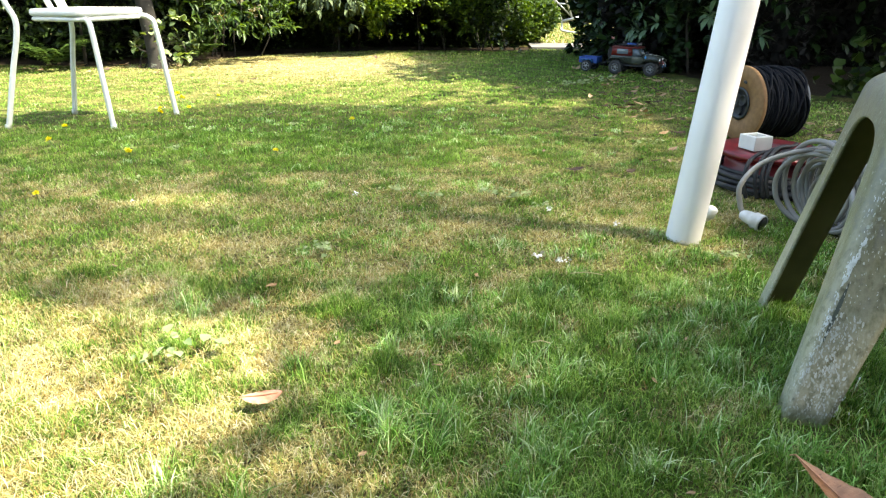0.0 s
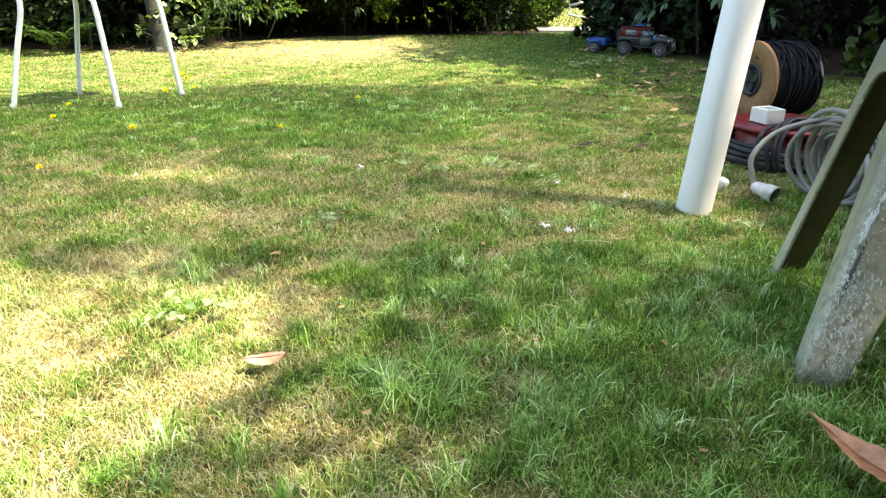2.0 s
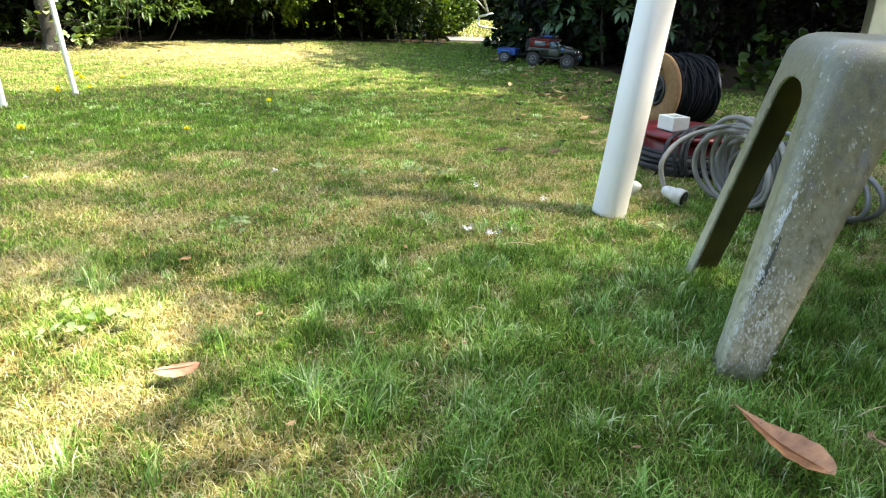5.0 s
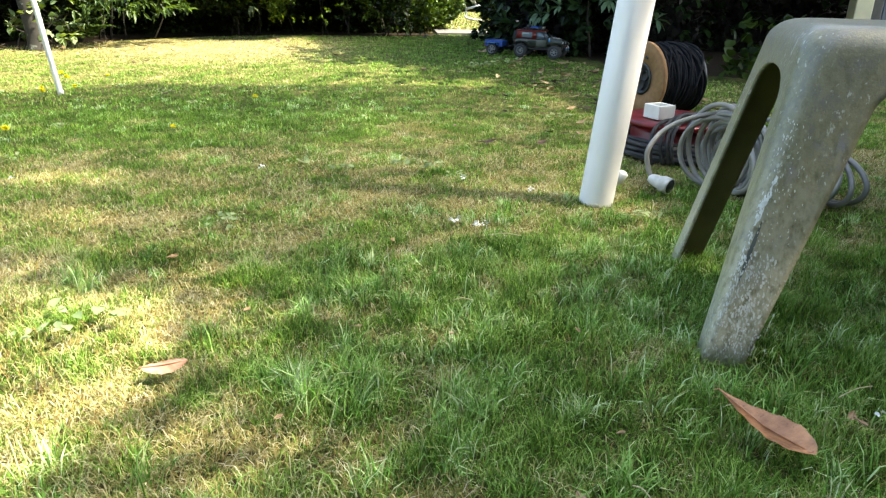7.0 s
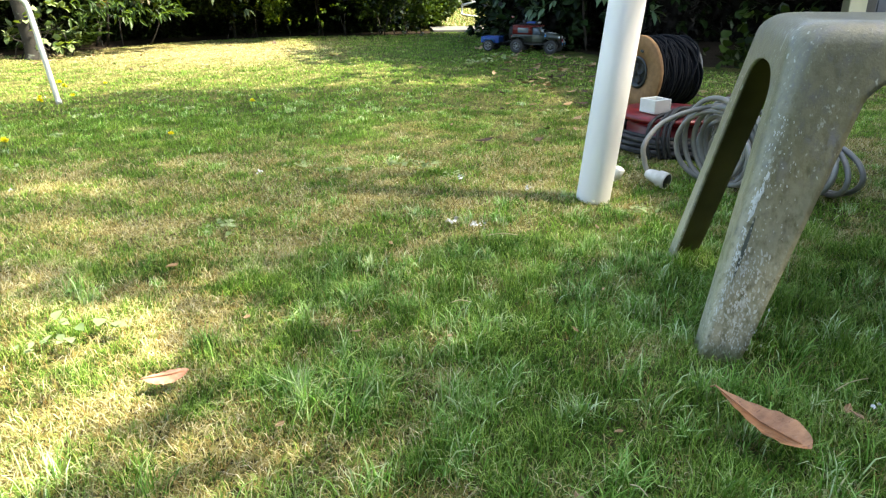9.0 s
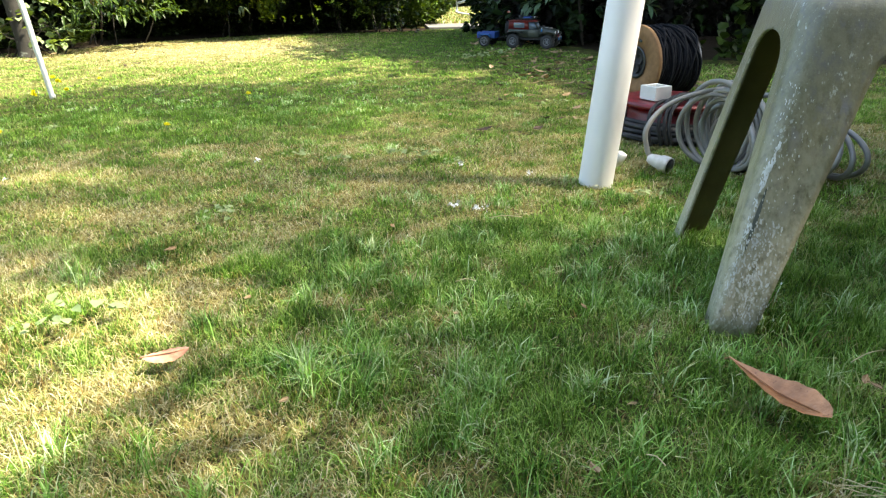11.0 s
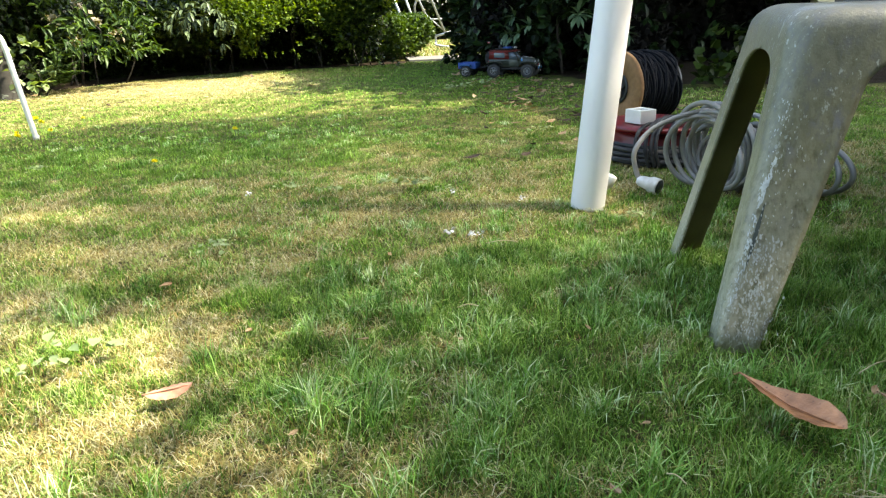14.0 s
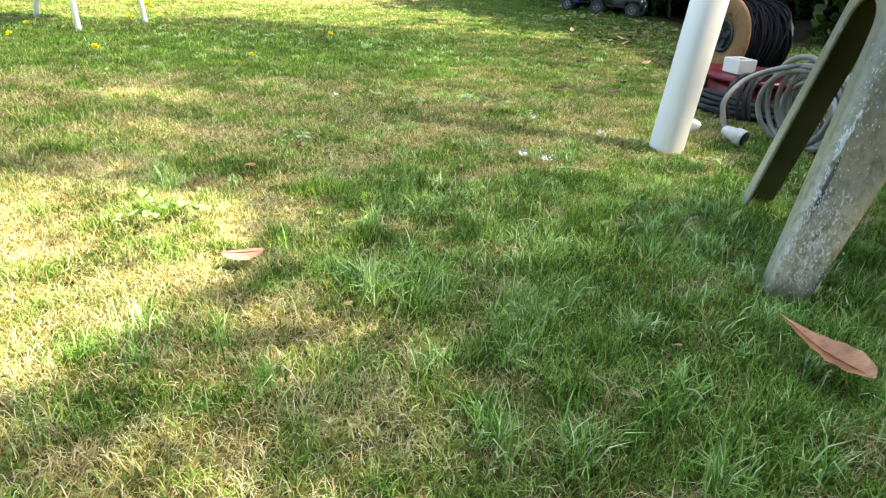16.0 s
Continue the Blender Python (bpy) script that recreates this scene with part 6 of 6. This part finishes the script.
def make_litter():
    rng = np.random.default_rng(41)
    kinds = []
    for k in range(5):
        o = part("fallen_leaf", leaf_sheet(0.05 + 0.012 * k, 0.022 + 0.004 * k, 0.5 - 0.1 * k, 0.5, 0.6 * (k - 2), seed=10 + k), (PALE_LEAF, LITTER_DARK)[k % 2])
        kinds.append(o.data)
        bpy.data.objects.remove(o)
    spots = [(0.625, 2.987, 1), (0.326, 2.388, 0), (0.622, 2.317, 3), (0.665, 2.275, 1), (0.669, 3.867, 1), (0.849, 3.471, 3), (0.934, 3.441, 3), (0.588, 2.162, 1), (0.558, 2.659, 1), (0.434, 2.167, 3),
             (0.907, 4.137, 4), (0.796, 2.703, 2), (0.728, 2.302, 0), (0.499, 3.08, 0), (1.038, 4.4, 2), (1.097, 3.911, 0), (0.774, 3.723, 1), (0.825, 3.101, 2), (0.922, 3.138, 0), (0.793, 4.341, 4),
             (0.319, 3.83, 3), (-0.015, 4.38, 1), (-1.181, 3.966, 1), (-1.133, 4.097, 3), (-1.179, 3.27, 1), (-0.762, 3.027, 1)]
    for _ in range(70):
        y = rng.uniform(2.6, 5.6)
        spots.append((rng.uniform(0.45 + 0.05 * y, 1.25 + 0.25 * max(0, 4.2 - y)), y, int(rng.integers(5))))
    for _ in range(34):
        y = rng.uniform(2.3, 4.4)
        spots.append((rng.uniform(0.6, 1.35), y, int(rng.integers(5))))
    for _ in range(44):
        y = rng.uniform(2.7, 4.4)
        spots.append((rng.uniform(0.75, 1.30) + 0.35 * max(0, 3.4 - y), y, int(rng.choice((0, 1, 1, 3, 4)))))
    for _ in range(14):
        spots.append((rng.uniform(-1.9, 0.3), rng.uniform(4.3, 5.4), int(rng.integers(5))))
    for _ in range(34):      # under the shrubs beside the trunk
        spots.append((rng.uniform(-2.7, -1.55), rng.uniform(4.35, 4.75) + rng.uniform(0, 0.3) * (rng.uniform() < 0.4), int(rng.integers(5))))
    for x, y, k in spots:
        o = new("fallen_leaf", kinds[k])
        o.matrix_world = pose(x, y, 0.006, rng.normal(0, 9), rng.normal(0, 7), rng.uniform(0, 360)) @ Matrix.Scale(float(rng.uniform(0.45, 0.85)), 4)
        tagged(o, "dark curled brown leaf fallen on the lawn" if k % 2 else "pale dry leaf fallen on the lawn", "leaf", "fallen leaves")


def make_crumbs():
    """Small broken bits of dry leaf between the blades."""
    rng = np.random.default_rng(45)
    data = None
    spots = [(0.245, 0.600), (0.600, 0.700), (0.607, 0.712), (0.02, 0.955), (0.315, 0.69), (0.16, 0.93), (-0.06, 0.74), (-0.13, 1.02), (0.34, 0.92), (-0.3, 1.22), (0.42, 1.05), (0.09, 1.3), (-0.62, 1.3), (0.5, 1.35)]
    for x, y in spots:
        if data is None:
            o = part("leaf_crumb", leaf_sheet(0.022, 0.010, 0.5, 0.5, 0.5, seed=46), PALE_LEAF)
            data = o.data
        else:
            o = new("leaf_crumb", data)
        o.matrix_world = pose(x, y, 0.016, rng.normal(0, 18), rng.normal(0, 14), rng.uniform(0, 360)) @ Matrix.Scale(float(rng.uniform(0.5, 1.0)), 4)
        tagged(o, "small brown broken bit of leaf in the grass", "leaf", "leaf crumbs")


YELLOW = material("yellow_petal", (0.92, 0.84, 0.03), 0.6, colour2=(0.88, 0.74, 0.02), scale=200)
STALK = material("green_stalk", (0.14, 0.22, 0.06), 0.6, scale=60)
PETAL = material("white_petal", (0.80, 0.79, 0.78), 0.6, colour2=(0.66, 0.64, 0.62), scale=120)
STRAW = material("dry_straw", (0.62, 0.52, 0.33), 0.7, colour2=(0.48, 0.38, 0.2), scale=90)
WEED = foliage("weed_leaf", (0.17, 0.26, 0.09), (0.42, 0.50, 0.24), 0.55, 0.25)


def make_flowers():
    rng = np.random.default_rng(42)
    first = None
    spots = [(-1.408, 2.568), (-1.338, 2.36), (-1.68, 2.495), (-1.316, 1.942), (-1.04, 1.753), (-0.548, 2.25), (-1.195, 2.874), (-1.235, 3.01), (-1.247, 3.263), (-1.12, 3.023), (-0.385, 2.798), (-1.29, 3.344), (-1.105, 3.36), (-1.006, 2.207)]
    for x, y in spots:
        m = pose(x, y, 0.004, rng.normal(0, 12), rng.normal(0, 12), rng.uniform(0, 360)) @ Matrix.Scale(float(rng.uniform(0.75, 1.15)), 4)
        if first is None:
            first = thing("dandelion", m, "yellow dandelion flower low in the lawn", "flower", "dandelions")
            part("stalk", tube([(0, 0, -0.015), (0.002, 0, 0.01), (0, 0, 0.026)], 0.0013, 6), STALK, first)
            n = 80
            a, e = rng.uniform(0, 2 * math.pi, n), rng.uniform(0.05, 1.4, n)
            way = np.stack([np.cos(a) * np.cos(e), np.sin(a) * np.cos(e), np.sin(e) * 0.7], 1)
            v, f, k = leaf_arrays(np.tile([0, 0, 0.026], (n, 1)), way, rng.uniform(0.010, 0.014, n), 0.6, False, 0.5, rng)
            mesh_from("petals", v, f, YELLOW, parent=first)
        else:
            copy_thing(first, m)
    for x, y, s in ((0.217, 1.412, 1.0), (0.262, 1.388, 0.8), (0.277, 1.378, 0.7), (0.42, 1.622, 0.7), (0.275, 1.73, 0.75), (-0.225, 1.83, 0.7), (-0.782, 1.73, 0.55), (0.635, 0.708, 0.45)):
        n = 9
        s *= 0.62
        way = rng.normal(size=(n, 3)) * np.array([1, 1, 0.45])
        v, f, k = leaf_arrays(rng.normal(0, 0.006 * s, (n, 3)) + np.array([0, 0, 0.018]), way, rng.uniform(0.010, 0.019, n) * s, 1.3, True, 0.3, rng)
        o = mesh_from("fallen_petals", v, f, PETAL, smooth=True)
        o.matrix_world = pose(x, y, -0.002)
        tagged(o, "crumpled white petals lying on the grass", "petals", "white petals")


def make_weeds():
    rng = np.random.default_rng(43)
    blades_of = []
    for k in range(3):
        v, f, m = leaf_arrays(np.zeros((1, 3)), np.array([[0, 1.0, 0.0]]), 1.0, 0.8 + 0.15 * k, True, 30.0, np.random.default_rng(k))
        o = mesh_from("leaf", v, f, WEED, (("tone", np.full(len(v), 0.3 + 0.3 * k)),), smooth=True)
        blades_of.append(o.data)
        bpy.data.objects.remove(o)
    for x, y, n, s in ((0.150, 1.86, 16, 0.022), (0.20, 1.85, 12, 0.020), (-0.031, 1.83, 10, 0.018), (-0.126, 1.87, 9, 0.018), (-0.246, 1.424, 10, 0.020), (-0.385, 1.000, 3, 0.026), (-0.355, 1.010, 3, 0.032), (0.613, 1.44, 8, 0.020),
                       (0.263, 1.746, 7, 0.016), (-0.876, 1.924, 9, 0.015), (-0.42, 0.96, 5, 0.014), (0.716, 2.532, 9, 0.022), (-0.772, 3.0, 9, 0.02), (-0.6, 2.75, 9, 0.018), (-0.9, 2.3, 9, 0.016), (0.75, 4.1, 12, 0.04), (0.62, 4.0, 10, 0.04), (0.88, 4.25, 10, 0.04)):
        weed = thing("lawn_weed", pose(x, y, -0.002), "flat rosette of light green weed leaves in the lawn", "weed", "lawn weeds")
        for _ in range(2 * n):
            a = rng.uniform(0, 2 * math.pi)
            o = new("leaf", blades_of[int(rng.integers(3))])
            o.parent = weed
            o.matrix_basis = pose(rng.normal(0, s * 1.0), rng.normal(0, s * 0.7), rng.uniform(0.012, 0.024), rng.uniform(5, 35), rng.normal(0, 14), math.degrees(a)) @ Matrix.Scale(float(rng.uniform(0.5, 1.0) * s), 4)


def make_stalks():
    rng = np.random.default_rng(44)
    for x0, y0, x1, y1, n in ((0.462, 0.536, 0.500, 0.505, 5), (0.602, 0.734, 0.657, 0.752, 1), (0.085, 0.866, 0.092, 0.848, 1), (0.0, 0.985, 0.004, 0.968, 1), (0.17, 1.02, 0.20, 1.015, 1), (0.27, 1.30, 0.33, 1.29, 1), (-0.1, 0.60, -0.08, 0.57, 1), (0.30, 0.60, 0.31, 0.58, 1)):
        o = thing("dry_stalk", pose(0, 0, 0), "pale dry grass stalk lying on the lawn", "stalk", "dry stalks")
        for _ in range(n):
            j = rng.normal(0, 0.011, (3, 2)) * (n > 1)
            part("stem", tube(smooth_line([(x0 + j[0, 0], y0 + j[0, 1], 0.022), ((x0 + x1) / 2 + j[1, 0], (y0 + y1) / 2 + j[1, 1], 0.027), (x1 + j[2, 0], y1 + j[2, 1], 0.024)], 4), 0.0007 if n == 1 else 0.0004, 5), STRAW, o)


make_big_leaves()
make_litter()
make_crumbs()
make_flowers()
make_weeds()
make_stalks()
